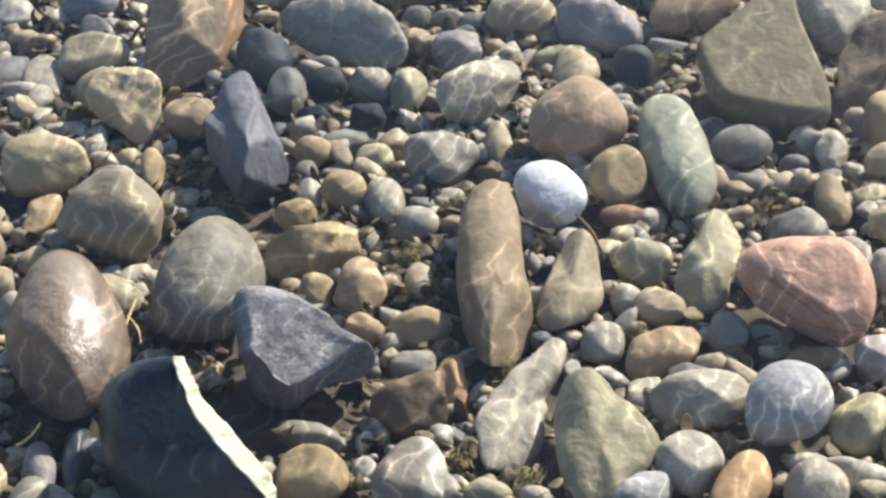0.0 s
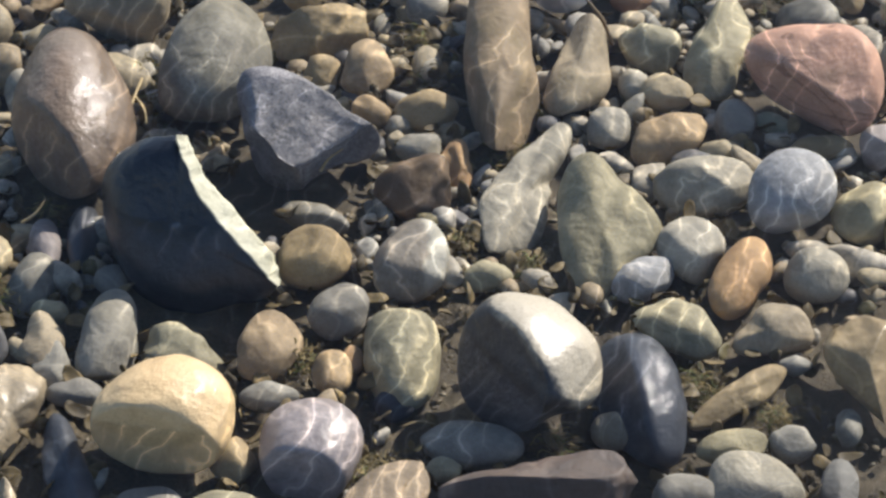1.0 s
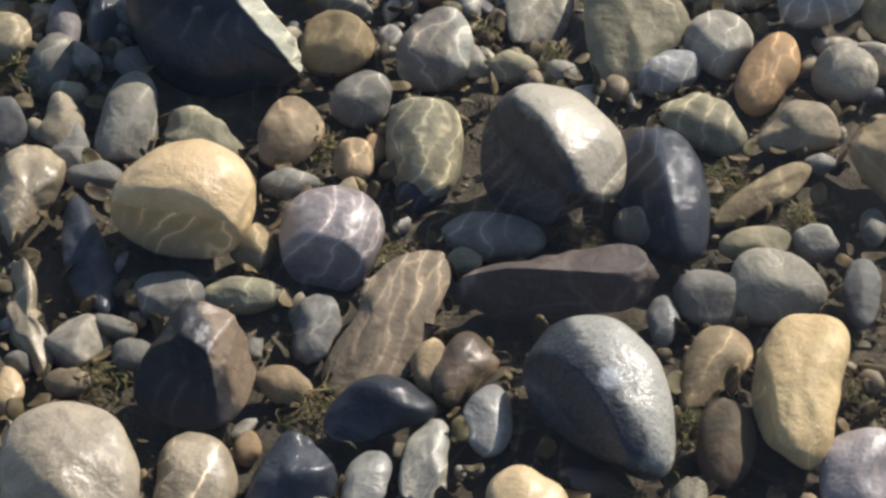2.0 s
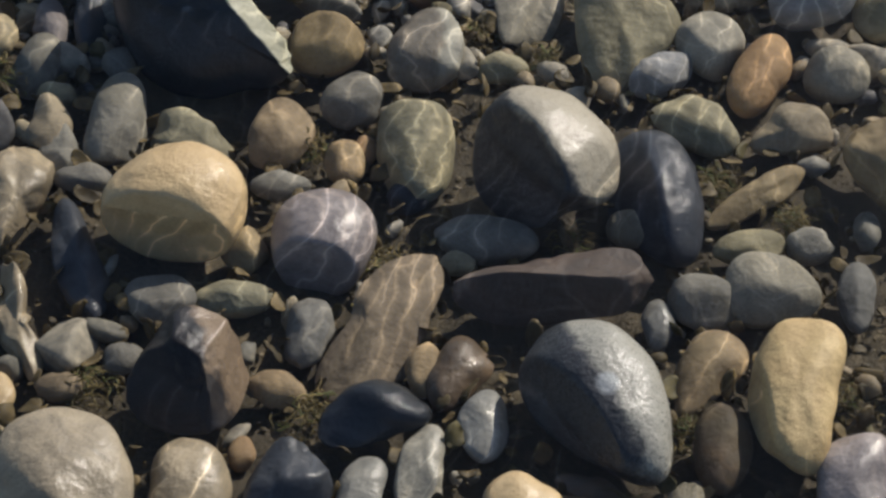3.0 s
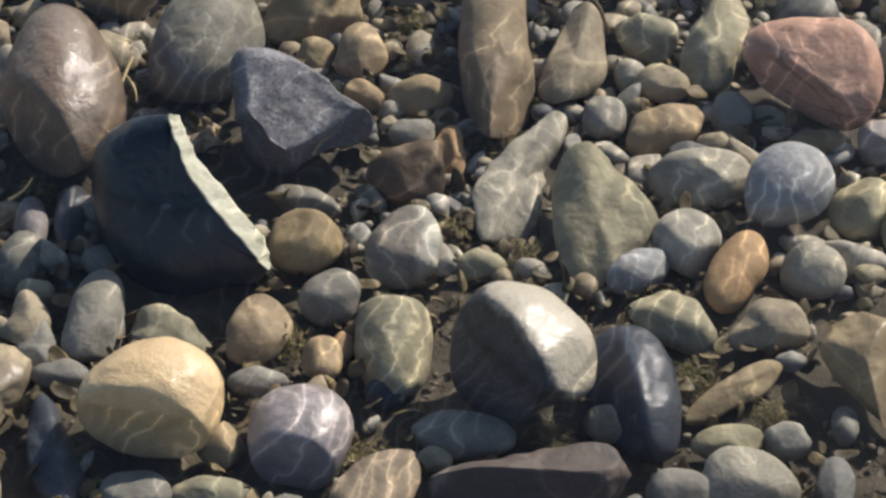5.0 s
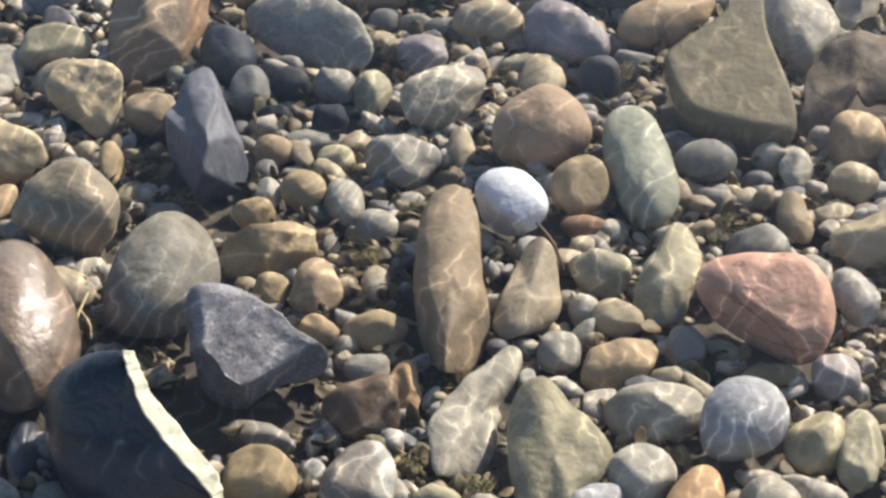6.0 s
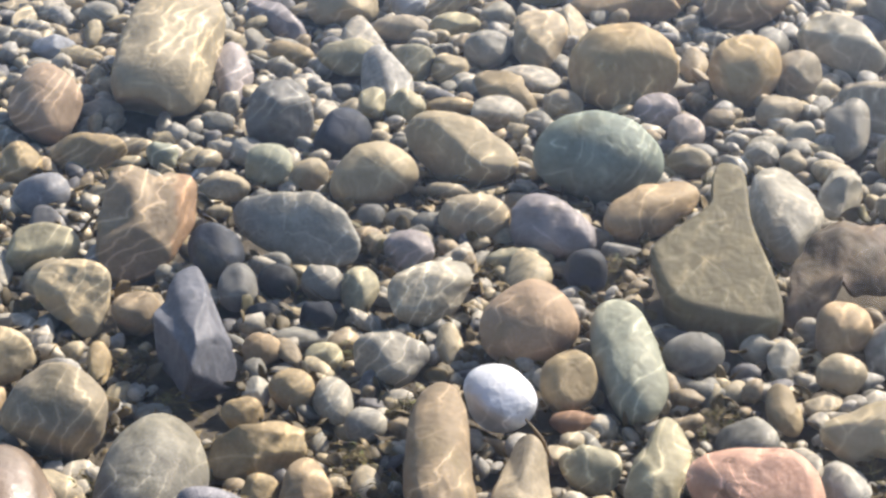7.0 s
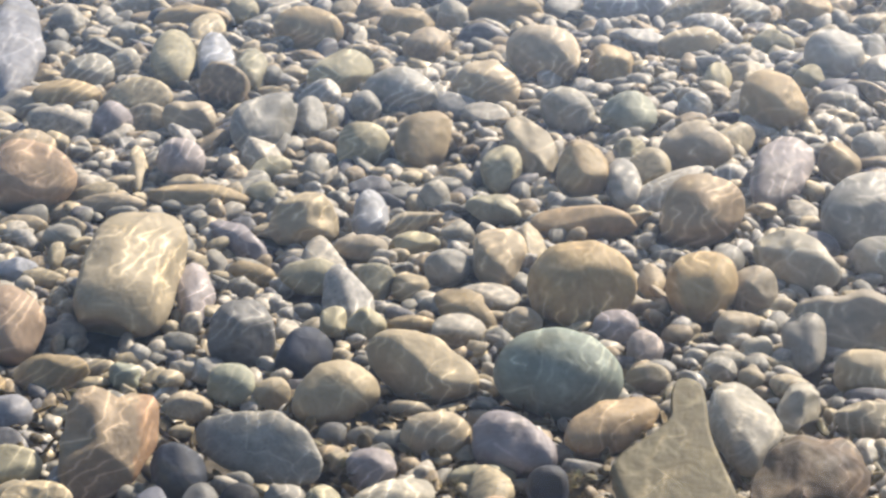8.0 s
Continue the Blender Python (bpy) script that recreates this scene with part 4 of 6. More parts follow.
stone('rounded grey pebble lying under clear shallow water', 0.002, 1.877, -0.0418, 0.0228, 0.0213, 0.0183, 89, 'grey', 'sunk', 0)
stone('rounded pale grey pebble lying under clear shallow water', -0.111, 1.949, -0.0521, 0.0240, 0.0146, 0.0135, 93, 'lgrey', 'sunk', 0)
stone('oval dark grey cobble lying under clear shallow water', 0.027, 2.001, -0.0447, 0.0407, 0.0356, 0.0287, 171, 'dgrey', 'sunk', 0, (0.993, -0.005, -0.014, -0.002, -0.005, 0.024, 0.059, 0.011, 0.013, 0.023, 0.013, -0.01, 0.024))
stone('oval cream pebble lying under clear shallow water', 0.092, 2.054, -0.0615, 0.0373, 0.0146, 0.0135, 94, 'cream', 'sunk', 0)
stone('oval tan pebble lying under clear shallow water', -0.282, 2.014, -0.0588, 0.0391, 0.0133, 0.0124, 96, 'tan', 'sunk', 0)
stone('long brown pebble lying under clear shallow water', -0.388, 1.917, -0.0485, 0.0380, 0.0162, 0.0144, 73, 'brown', 'sunk', 0, (0.99, 0.01, 0.028, -0.018, -0.033, 0.08, -0.013, -0.067, 0.028))
stone('angular cream-yellow stone with a notched face', -0.320, 2.138, -0.0507, 0.0591, 0.0400, 0.0365, 119, 'yellow', 'sunk', 1, (0.981, 0.013, 0.014, 0.009, -0.004, -0.073, 0.087, 0.007, 0.028, 0.018, -0.001, -0.012, -0.019, -0.01, 0.003, 0.001, 0.01))
stone('oval olive-grey cobble lying under clear shallow water', -0.375, 2.270, -0.0709, 0.0461, 0.0316, 0.0261, 29, 'olive', 'sunk', 0, (0.986, -0.008, 0.032, 0.024, -0.009, 0.045, -0.063, -0.04, 0.006, 0.031, -0.002, -0.012, 0.002))
stone('oval slate-grey pebble lying under clear shallow water', -0.395, 2.419, -0.0864, 0.0380, 0.0280, 0.0235, 36, 'slate', 'sunk', 0, (0.999, 0.006, 0.001, 0.006, 0.005, -0.006, -0.009, -0.01, -0.021))
stone('rounded tan pebble lying under clear shallow water', -0.435, 2.502, -0.0915, 0.0321, 0.0293, 0.0265, 96, 'tan', 'sunk', 0)
stone('broad upright brown slab with a rust-orange corner', -0.259, 2.297, -0.0520, 0.1073, 0.0568, 0.0528, 80, 'rustside', 'sunk', 1, (0.981, 0.006, 0.01, -0.012, -0.006, 0.088, 0.025, -0.036, 0.05, -0.037, 0.001, 0.008, -0.03, 0.01, -0.009, 0.01, -0.006), flat=0.55)
stone('rounded blue-black pebble lying under clear shallow water', -0.173, 2.250, -0.0657, 0.0455, 0.0326, 0.0304, 104, 'navy', 'sunk', 0, (0.999, 0.003, -0.002, -0.001, -0.001, 0.034, -0.003, -0.002, -0.004, -0.001, -0.003, -0.012, -0.012))
stone('rounded dark grey pebble lying under clear shallow water', -0.143, 2.174, -0.0655, 0.0362, 0.0236, 0.0221, 93, 'dgrey', 'sunk', 0)
stone('large smooth grey slab under shallow water', -0.078, 2.301, -0.0640, 0.0862, 0.0449, 0.0383, 147, 'grey', 'sunk', 0, (0.996, 0.023, 0.011, 0.006, 0.008, -0.046, 0.01, -0.013, -0.003, -0.013, 0.009, 0, 0.001, -0.007, 0.007, -0.018, 0.001), flat=0.55)
stone('rounded black pebble lying under clear shallow water', -0.099, 2.193, -0.0694, 0.0239, 0.0237, 0.0193, 147, 'black', 'sunk', 0)
stone('rounded dark grey pebble lying under clear shallow water', -0.047, 2.185, -0.0675, 0.0255, 0.0254, 0.0208, 95, 'dgrey', 'sunk', 0)
stone('rounded olive-grey pebble lying under clear shallow water', -0.006, 2.172, -0.0664, 0.0383, 0.0221, 0.0207, 91, 'olive', 'sunk', 0)
stone('oval black pebble lying under clear shallow water', -0.108, 2.120, -0.0679, 0.0249, 0.0156, 0.0130, 151, 'black', 'sunk', 0)
stone('rounded black pebble lying under clear shallow water', -0.052, 2.108, -0.0634, 0.0213, 0.0201, 0.0173, 92, 'black', 'sunk', 0)
stone('rounded brown pebble lying under clear shallow water', -0.250, 2.108, -0.0576, 0.0301, 0.0275, 0.0244, 99, 'brown', 'sunk', 0)
stone('angular tan cobble lying under clear shallow water', -0.352, 2.540, -0.0958, 0.0481, 0.0307, 0.0253, 13, 'tan', 'sunk', 1, (0.995, -0.008, -0.024, -0.02, -0.013, 0.02, 0.057, 0.043, 0.018))
stone('rounded pinkish-brown cobble lying under clear shallow water', -0.421, 2.664, -0.0913, 0.0733, 0.0474, 0.0451, 98, 'rose', 'sunk', 0, (0.997, 0.002, 0, 0.002, 0.003, -0.013, -0.001, 0.039, 0.022))
stone('oval dark grey pebble lying under clear shallow water', -0.350, 2.683, -0.1147, 0.0298, 0.0216, 0.0178, 176, 'dgrey', 'sunk', 0)
stone('large blocky cream-yellow stone under rippled water', -0.271, 2.806, -0.0858, 0.1599, 0.0723, 0.0679, 82, 'yellow', 'sunk', 1, (0.993, 0.005, -0.001, -0.023, -0.001, -0.005, -0.007, -0.034, 0.055, 0, -0.001, -0.007, -0.016, 0.002, 0.001, 0.004, -0.005))
stone('rounded grey-green pebble lying under clear shallow water', -0.122, 2.499, -0.0906, 0.0336, 0.0310, 0.0273, 73, 'sage', 'sunk', 0, (0.999, 0, 0, 0.002, -0.001, 0.009, -0.004, -0.027, 0.002))
stone('rounded cream pebble lying under clear shallow water', -0.069, 2.484, -0.0952, 0.0245, 0.0241, 0.0199, 7, 'cream', 'sunk', 0)
stone('oval cream-yellow cobble lying under clear shallow water', 0.010, 2.460, -0.0806, 0.0605, 0.0416, 0.0353, 32, 'yellow', 'sunk', 0, (0.992, 0.001, 0.024, 0.001, -0.001, 0.025, -0.062, 0, -0.001, 0.026, -0.009, -0.002, -0.01))
stone('oval taupe-grey pebble lying under clear shallow water', -0.175, 2.444, -0.0918, 0.0310, 0.0237, 0.0196, 1, 'taupe', 'sunk', 0)
stone('angular dark grey cobble lying under clear shallow water', -0.113, 2.632, -0.0897, 0.0587, 0.0457, 0.0433, 88, 'dgrey', 'sunk', 1, (0.997, 0.002, 0.001, -0.001, 0, -0.001, -0.042, -0.028, 0.001, -0.005, 0.001, -0.004, 0.004))
stone('oval blue-black cobble lying under clear shallow water', -0.031, 2.591, -0.0965, 0.0497, 0.0334, 0.0303, 62, 'navy', 'sunk', 0, (0.995, 0.009, 0.007, -0.002, -0.002, 0.028, -0.053, -0.007, 0.017))
stone('large warm yellow-tan cobble under rippled water', 0.118, 2.529, -0.0829, 0.0861, 0.0462, 0.0404, 135, 'yellow', 'sunk', 0, (0.997, -0.01, -0.015, -0.013, -0.006, 0.03, 0.008, 0.024, -0.007, 0.019, -0.018, -0.002, -0.009, -0.005, -0.005, 0, -0.001))
stone('large oval dull green cobble under rippled water', 0.290, 2.481, -0.0673, 0.0827, 0.0655, 0.0543, 162, 'green', 'sunk', -1, (0.999, -0.001, 0.003, -0.002, -0.002, -0.005, -0.013, 0.007, 0.003, 0.001, -0.014, -0.006, 0.002, 0.003, 0.001, 0.007, 0.005))
stone('oval taupe-grey cobble lying under clear shallow water', 0.130, 2.349, -0.0769, 0.0448, 0.0334, 0.0275, 7, 'taupe', 'sunk', 0, (0.997, 0, 0.005, 0.015, 0.001, 0, -0.014, -0.03, -0.008))
stone('oval mauve-grey cobble lying under clear shallow water', 0.219, 2.308, -0.0675, 0.0613, 0.0402, 0.0346, 135, 'purple', 'sunk', 0, (0.991, -0.021, 0.006, 0.008, -0.004, 0.04, -0.064, -0.01, 0.012, 0.012, -0.018, -0.004, 0.006))
stone('long olive-grey cobble lying under clear shallow water', 0.181, 2.257, -0.0796, 0.0425, 0.0169, 0.0138, 1, 'olive', 'sunk', 0)
stone('oval grey cobble lying under clear shallow water', 0.073, 2.144, -0.0529, 0.0561, 0.0397, 0.0345, 48, 'grey', 'sunk', 0, (0.99, -0.009, -0.017, -0.002, -0.003, -0.037, 0.073, -0.001, 0.013, -0.012, 0.011, -0.017, -0.014))
stone('oval mauve-grey pebble lying under clear shallow water', 0.051, 2.267, -0.0731, 0.0310, 0.0281, 0.0230, 3, 'purple', 'sunk', 0)
stone('rounded cream pebble lying under clear shallow water', 0.013, 2.297, -0.0838, 0.0159, 0.0149, 0.0130, 88, 'cream', 'sunk', 0)
stone('oval dark grey pebble lying under clear shallow water', 0.045, 2.367, -0.0904, 0.0220, 0.0155, 0.0127, 2, 'dgrey', 'sunk', 0)
stone('rounded dark grey pebble lying under clear shallow water', 0.006, 2.372, -0.0895, 0.0186, 0.0175, 0.0143, 4, 'dgrey', 'sunk', 0)
stone('rounded blue-black pebble lying under clear shallow water', 0.254, 2.214, -0.0675, 0.0296, 0.0257, 0.0241, 85, 'navy', 'sunk', 0)
stone('oval grey cobble lying under clear shallow water', 0.501, 2.343, -0.0684, 0.1014, 0.0398, 0.0375, 87, 'grey', 'sunk', 0, (0.977, 0.026, 0.027, 0.026, -0.007, 0.043, 0.096, 0.052, 0.014, 0.025, -0.036, -0.012, -0.018, -0.009, 0.014, 0.017, 0.003))
stone('long brown cobble lying under clear shallow water', 0.343, 2.365, -0.0768, 0.0766, 0.0334, 0.0293, 39, 'brown', 'sunk', 0, (0.998, -0.015, -0.016, -0.002, -0.001, -0.005, 0.031, 0, 0.012, -0.019, 0.015, 0.009, -0.007))
stone('oval cream-yellow pebble lying under clear shallow water', 0.412, 2.527, -0.1001, 0.0304, 0.0224, 0.0186, 3, 'yellow', 'sunk', 0)
stone('large grey-taupe slab half in shade', 0.544, 2.183, -0.0469, 0.1157, 0.0513, 0.0463, 46, 'umber', 'sunk', 1, (0.901, -0.022, 0.143, 0.116, 0.011, 0.177, -0.073, -0.057, -0.059, -0.006, 0.064, 0.081, -0.025, -0.022, -0.059, -0.017, 0.033), flat=0.55)
stone('rounded brown pebble lying under clear shallow water', 0.522, 2.067, -0.0508, 0.0399, 0.0313, 0.0285, 59, 'brown', 'sunk', 0, (0.993, -0.002, 0.005, 0.002, -0.001, 0.067, 0.016, -0.021, -0.023))
stone('oval dark grey pebble lying under clear shallow water', 0.353, 2.019, -0.0514, 0.0332, 0.0275, 0.0223, 6, 'dgrey', 'sunk', 0)
stone('oval olive-grey pebble lying under clear shallow water', 0.377, 2.046, -0.0615, 0.0271, 0.0136, 0.0126, 83, 'olive', 'sunk', 0)
stone('rounded cream pebble lying under clear shallow water', 0.505, 1.978, -0.0490, 0.0276, 0.0251, 0.0207, 20, 'cream', 'sunk', 0)
stone('oval grey pebble lying under clear shallow water', 0.450, 2.013, -0.0555, 0.0323, 0.0179, 0.0166, 81, 'grey', 'sunk', 0)
stone('oval grey pebble lying under clear shallow water', 0.427, 2.042, -0.0600, 0.0214, 0.0173, 0.0141, 6, 'grey', 'sunk', 0)
stone('oval cream cobble lying under clear shallow water', 0.511, 1.849, -0.0313, 0.0540, 0.0338, 0.0282, 23, 'cream', 'sunk', 0, (0.98, 0.015, 0.003, 0.015, 0.036, -0.022, -0.048, 0.014, -0.068, -0.053, -0.024, 0.012, 0.01))
stone('oval pale grey pebble lying under clear shallow water', 0.468, 1.753, -0.0304, 0.0422, 0.0210, 0.0186, 99, 'lgrey', 'sunk', 0, (0.998, 0.006, 0.002, 0.009, -0.007, -0.001, 0.027, 0.021, 0.013))
stone('oval tan pebble lying under clear shallow water', 0.433, 1.910, -0.0469, 0.0428, 0.0173, 0.0157, 94, 'tan', 'sunk', 0, (0.991, -0.03, -0.016, -0.004, -0.011, -0.013, -0.069, 0.01, -0.006))
stone('angular grey pebble lying under clear shallow water', 0.585, 2.418, -0.0851, 0.0552, 0.0265, 0.0251, 72, 'grey', 'sunk', 1, (0.998, -0.004, -0.006, -0.004, 0.003, -0.023, -0.029, -0.005, 0.015))
stone('angular taupe-grey cobble lying under clear shallow water', 0.696, 2.658, -0.0926, 0.0733, 0.0523, 0.0427, 1, 'taupe', 'sunk', 1, (0.988, 0.012, -0.023, 0.005, 0.03, -0.042, 0.05, 0.01, -0.048))
stone('oval dark grey cobble lying under clear shallow water', 0.632, 2.622, -0.0997, 0.0673, 0.0313, 0.0297, 79, 'dgrey', 'sunk', 0)
stone('oval pale grey pebble lying under clear shallow water', 0.433, 2.566, -0.1088, 0.0199, 0.0145, 0.0120, 3, 'lgrey', 'sunk', 0)
stone('oval pale grey pebble lying under clear shallow water', 0.468, 2.526, -0.1054, 0.0257, 0.0133, 0.0118, 123, 'lgrey', 'sunk', 0)
stone('oval grey pebble lying under clear shallow water', 0.508, 2.553, -0.1037, 0.0234, 0.0206, 0.0170, 8, 'grey', 'sunk', 0)
stone('rounded cream pebble lying under clear shallow water', 0.548, 2.545, -0.1072, 0.0148, 0.0124, 0.0118, 82, 'cream', 'sunk', 0)
stone('oval pale grey pebble lying under clear shallow water', 0.575, 2.539, -0.1092, 0.0162, 0.0102, 0.0085, 3, 'lgrey', 'sunk', 0)
stone('long blue-grey cobble lying under clear shallow water', -0.588, 3.975, -0.2039, 0.2448, 0.0546, 0.0517, 93, 'slate', 'sunk', 0, (0.998, 0.001, -0.015, -0.006, 0.001, -0.023, -0.027, 0.003, 0.002))
stone('rounded olive-grey cobble lying under clear shallow water', -0.286, 3.931, -0.2081, 0.1048, 0.0437, 0.0415, 93, 'olive', 'sunk', 0)
stone('long tan cobble lying under clear shallow water', -0.460, 3.723, -0.1983, 0.0597, 0.0403, 0.0304, 178, 'tan', 'sunk', 0)
stone('oval cream-yellow pebble lying under clear shallow water', -0.513, 3.886, -0.2256, 0.0254, 0.0195, 0.0146, 177, 'yellow', 'sunk', 0)
stone('rounded mauve-grey pebble lying under clear shallow water', -0.369, 3.580, -0.1843, 0.0416, 0.0354, 0.0317, 95, 'purple', 'sunk', 0)
stone('large pinkish-tan cobble under rippled water', -0.463, 3.236, -0.1339, 0.0728, 0.0684, 0.0561, 79, 'rose', 'sunk', 0, (0.993, -0.001, 0.004, 0.001, -0.002, 0.056, -0.041, -0.014, 0.02, 0.008, -0.014, 0.001, -0.006))
stone('oval grey cobble lying under clear shallow water', -0.432, 3.861, -0.2079, 0.0459, 0.0448, 0.0338, 139, 'grey', 'sunk', 0)
stone('rounded grey pebble lying under clear shallow water', -0.372, 3.927, -0.2177, 0.0409, 0.0308, 0.0291, 93, 'grey', 'sunk', 0)
stone('oval taupe-grey cobble lying under clear shallow water', -0.238, 3.593, -0.1859, 0.0495, 0.0403, 0.0313, 159, 'taupe', 'sunk', 0, (0.992, 0.004, -0.009, 0.027, 0.005, -0.003, 0.021, -0.064, 0))
stone('rounded mauve-grey pebble lying under clear shallow water', -0.238, 3.359, -0.1608, 0.0481, 0.0382, 0.0363, 93, 'purple', 'sunk', 0)
stone('long cream pebble lying under clear shallow water', -0.309, 3.366, -0.1785, 0.0889, 0.0157, 0.0150, 94, 'cream', 'sunk', 0)
stone('oval pale grey pebble lying under clear shallow water', -0.298, 3.513, -0.1922, 0.0211, 0.0186, 0.0143, 175, 'lgrey', 'sunk', 0)
stone('oval grey cobble lying under clear shallow water', -0.110, 3.535, -0.1698, 0.0886, 0.0496, 0.0448, 68, 'grey', 'sunk', 0, (0.997, -0.004, -0.007, 0.006, -0.003, -0.014, 0.035, -0.021, -0.013))
stone('oval grey pebble lying under clear shallow water', -0.031, 3.605, -0.1900, 0.0667, 0.0289, 0.0274, 90, 'grey', 'sunk', 0)
stone('oval tan cobble lying under clear shallow water', -0.041, 4.130, -0.2243, 0.0721, 0.0573, 0.0436, 146, 'tan', 'sunk', 0, (0.999, 0.001, -0.007, -0.003, -0.003, 0.003, 0.021, 0.015, -0.001))
stone('oval tan cobble lying under clear shallow water', 0.151, 4.199, -0.2401, 0.0550, 0.0434, 0.0316, 175, 'tan', 'sunk', 0, (0.999, -0.009, 0.007, 0.004, 0.003, 0.023, -0.014, -0.01, -0.014))
stone('oval olive-grey cobble lying under clear shallow water', 0.020, 3.837, -0.2015, 0.0818, 0.0461, 0.0392, 54, 'olive', 'sunk', 0, (0.998, 0.003, -0.001, 0, 0.014, -0.006, -0.008, 0.017, -0.017, -0.003, 0.018, 0.017, 0.006))
stone('oval pale grey cobble lying under clear shallow water', 0.127, 3.727, -0.1901, 0.0681, 0.0527, 0.0411, 147, 'lgrey', 'sunk', 0, (1, 0.003, 0.004, -0.007, 0, -0.017, -0.012, 0.019, -0.003))
stone('rounded grey pebble lying under clear shallow water', 0.062, 3.668, -0.1953, 0.0369, 0.0294, 0.0279, 89, 'grey', 'sunk', 0)
stone('rounded olive-grey cobble lying under clear shallow water', 0.056, 3.432, -0.1662, 0.0530, 0.0442, 0.0378, 62, 'olive', 'sunk', 0, (0.997, -0.001, 0.005, 0.004, -0.002, 0.03, -0.025, -0.029, -0.003))
stone('rounded tan cobble lying under clear shallow water', 0.156, 3.447, -0.1632, 0.0821, 0.0462, 0.0431, 74, 'tan', 'sunk', 0, (0.997, -0.004, -0.003, -0.004, -0.004, -0.029, 0.019, -0.034, 0.016))
stone('angular cream cobble lying under clear shallow water', -0.036, 3.068, -0.1314, 0.0569, 0.0495, 0.0402, 34, 'cream', 'sunk', 1, (0.992, 0.008, 0.012, 0.007, 0, -0.029, -0.058, -0.02, -0.013, 0.009, -0.025, -0.021, -0.003))
stone('oval blue-grey pebble lying under clear shallow water', 0.063, 3.120, -0.1462, 0.0661, 0.0291, 0.0276, 87, 'bluegrey', 'sunk', 0, (0.991, 0.011, -0.011, -0.009, -0.003, 0.032, -0.073, -0.025, -0.005))
stone('long tan cobble lying under clear shallow water', -0.202, 3.218, -0.1610, 0.0825, 0.0255, 0.0201, 173, 'tan', 'sunk', 0, (0.997, 0.017, 0.012, 0.011, 0.024, -0.026, -0.007, -0.013, -0.005))
stone('rounded olive-grey pebble lying under clear shallow water', -0.103, 3.229, -0.1614, 0.0266, 0.0262, 0.0208, 112, 'olive', 'sunk', 0)
stone('long mauve-grey cobble lying under clear shallow water', -0.133, 3.025, -0.1434, 0.0735, 0.0229, 0.0204, 126, 'purple', 'sunk', 0, (0.996, -0.013, 0.037, -0.007, 0.009, -0.032, -0.04, -0.014, -0.014))
stone('long tan pebble lying under clear shallow water', -0.110, 2.896, -0.1344, 0.0383, 0.0207, 0.0171, 156, 'tan', 'sunk', 0)
stone('oval mauve-grey cobble lying under clear shallow water', -0.185, 2.810, -0.1197, 0.0796, 0.0271, 0.0258, 93, 'purple', 'sunk', 0)
stone('oval dark grey pebble lying under clear shallow water', -0.164, 2.934, -0.1378, 0.0422, 0.0181, 0.0172, 93, 'dgrey', 'sunk', 0)
stone('long olive-grey cobble lying under clear shallow water', -0.020, 2.868, -0.1251, 0.0493, 0.0316, 0.0256, 169, 'olive', 'sunk', 0, (0.997, 0.007, 0.014, 0.006, 0.012, -0.018, -0.027, 0, -0.032))
stone('long taupe-grey cobble lying under clear shallow water', 0.049, 2.995, -0.1414, 0.0412, 0.0245, 0.0196, 180, 'taupe', 'sunk', 0)
stone('long olive-grey pebble lying under clear shallow water', 0.128, 3.016, -0.1448, 0.0374, 0.0222, 0.0178, 180, 'olive', 'sunk', 0)
stone('rounded grey pebble lying under clear shallow water', 0.169, 2.896, -0.1253, 0.0356, 0.0321, 0.0286, 86, 'grey', 'sunk', 0)
stone('rounded grey pebble lying under clear shallow water', 0.192, 3.041, -0.1436, 0.0275, 0.0251, 0.0219, 84, 'grey', 'sunk', 0)
stone('rounded taupe-grey cobble lying under clear shallow water', 0.245, 2.920, -0.1207, 0.0759, 0.0390, 0.0370, 82, 'taupe', 'sunk', 0, (0.991, -0.006, 0.009, -0.008, 0.007, 0.003, 0.073, -0.024, 0.028, 0.019, -0.007, -0.002, 0.002))
stone('long olive-grey cobble lying under clear shallow water', 0.254, 3.156, -0.1544, 0.0466, 0.0263, 0.0215, 146, 'olive', 'sunk', 0, (0.997, 0.011, 0.016, 0.009, 0.011, -0.033, -0.018, -0.011, -0.032))
stone('rounded olive-grey pebble lying under clear shallow water', 0.277, 3.320, -0.1596, 0.0570, 0.0352, 0.0334, 86, 'olive', 'sunk', 0)
stone('angular cream cobble lying under clear shallow water', 0.331, 3.415, -0.1662, 0.1192, 0.0381, 0.0357, 97, 'cream', 'sunk', 1, (0.99, 0.029, 0.007, 0.005, -0.011, 0.026, 0.066, 0.015, 0.003, 0.018, -0.023, -0.013, -0.02))
stone('rounded tan cobble lying under clear shallow water', 0.404, 3.292, -0.1510, 0.0647, 0.0432, 0.0410, 82, 'tan', 'sunk', 0, (0.996, 0.002, -0.002, -0.003, 0.002, 0.027, -0.041, -0.023, 0.014))
stone('oval pale grey cobble lying under clear shallow water', 0.467, 3.262, -0.1587, 0.0765, 0.0296, 0.0280, 88, 'lgrey', 'sunk', 0, (0.996, 0.001, -0.01, -0.009, 0, 0.027, -0.036, -0.022, -0.012))
stone('rounded olive-grey pebble lying under clear shallow water', 0.498, 3.425, -0.1764, 0.0317, 0.0300, 0.0243, 66, 'olive', 'sunk', 0)
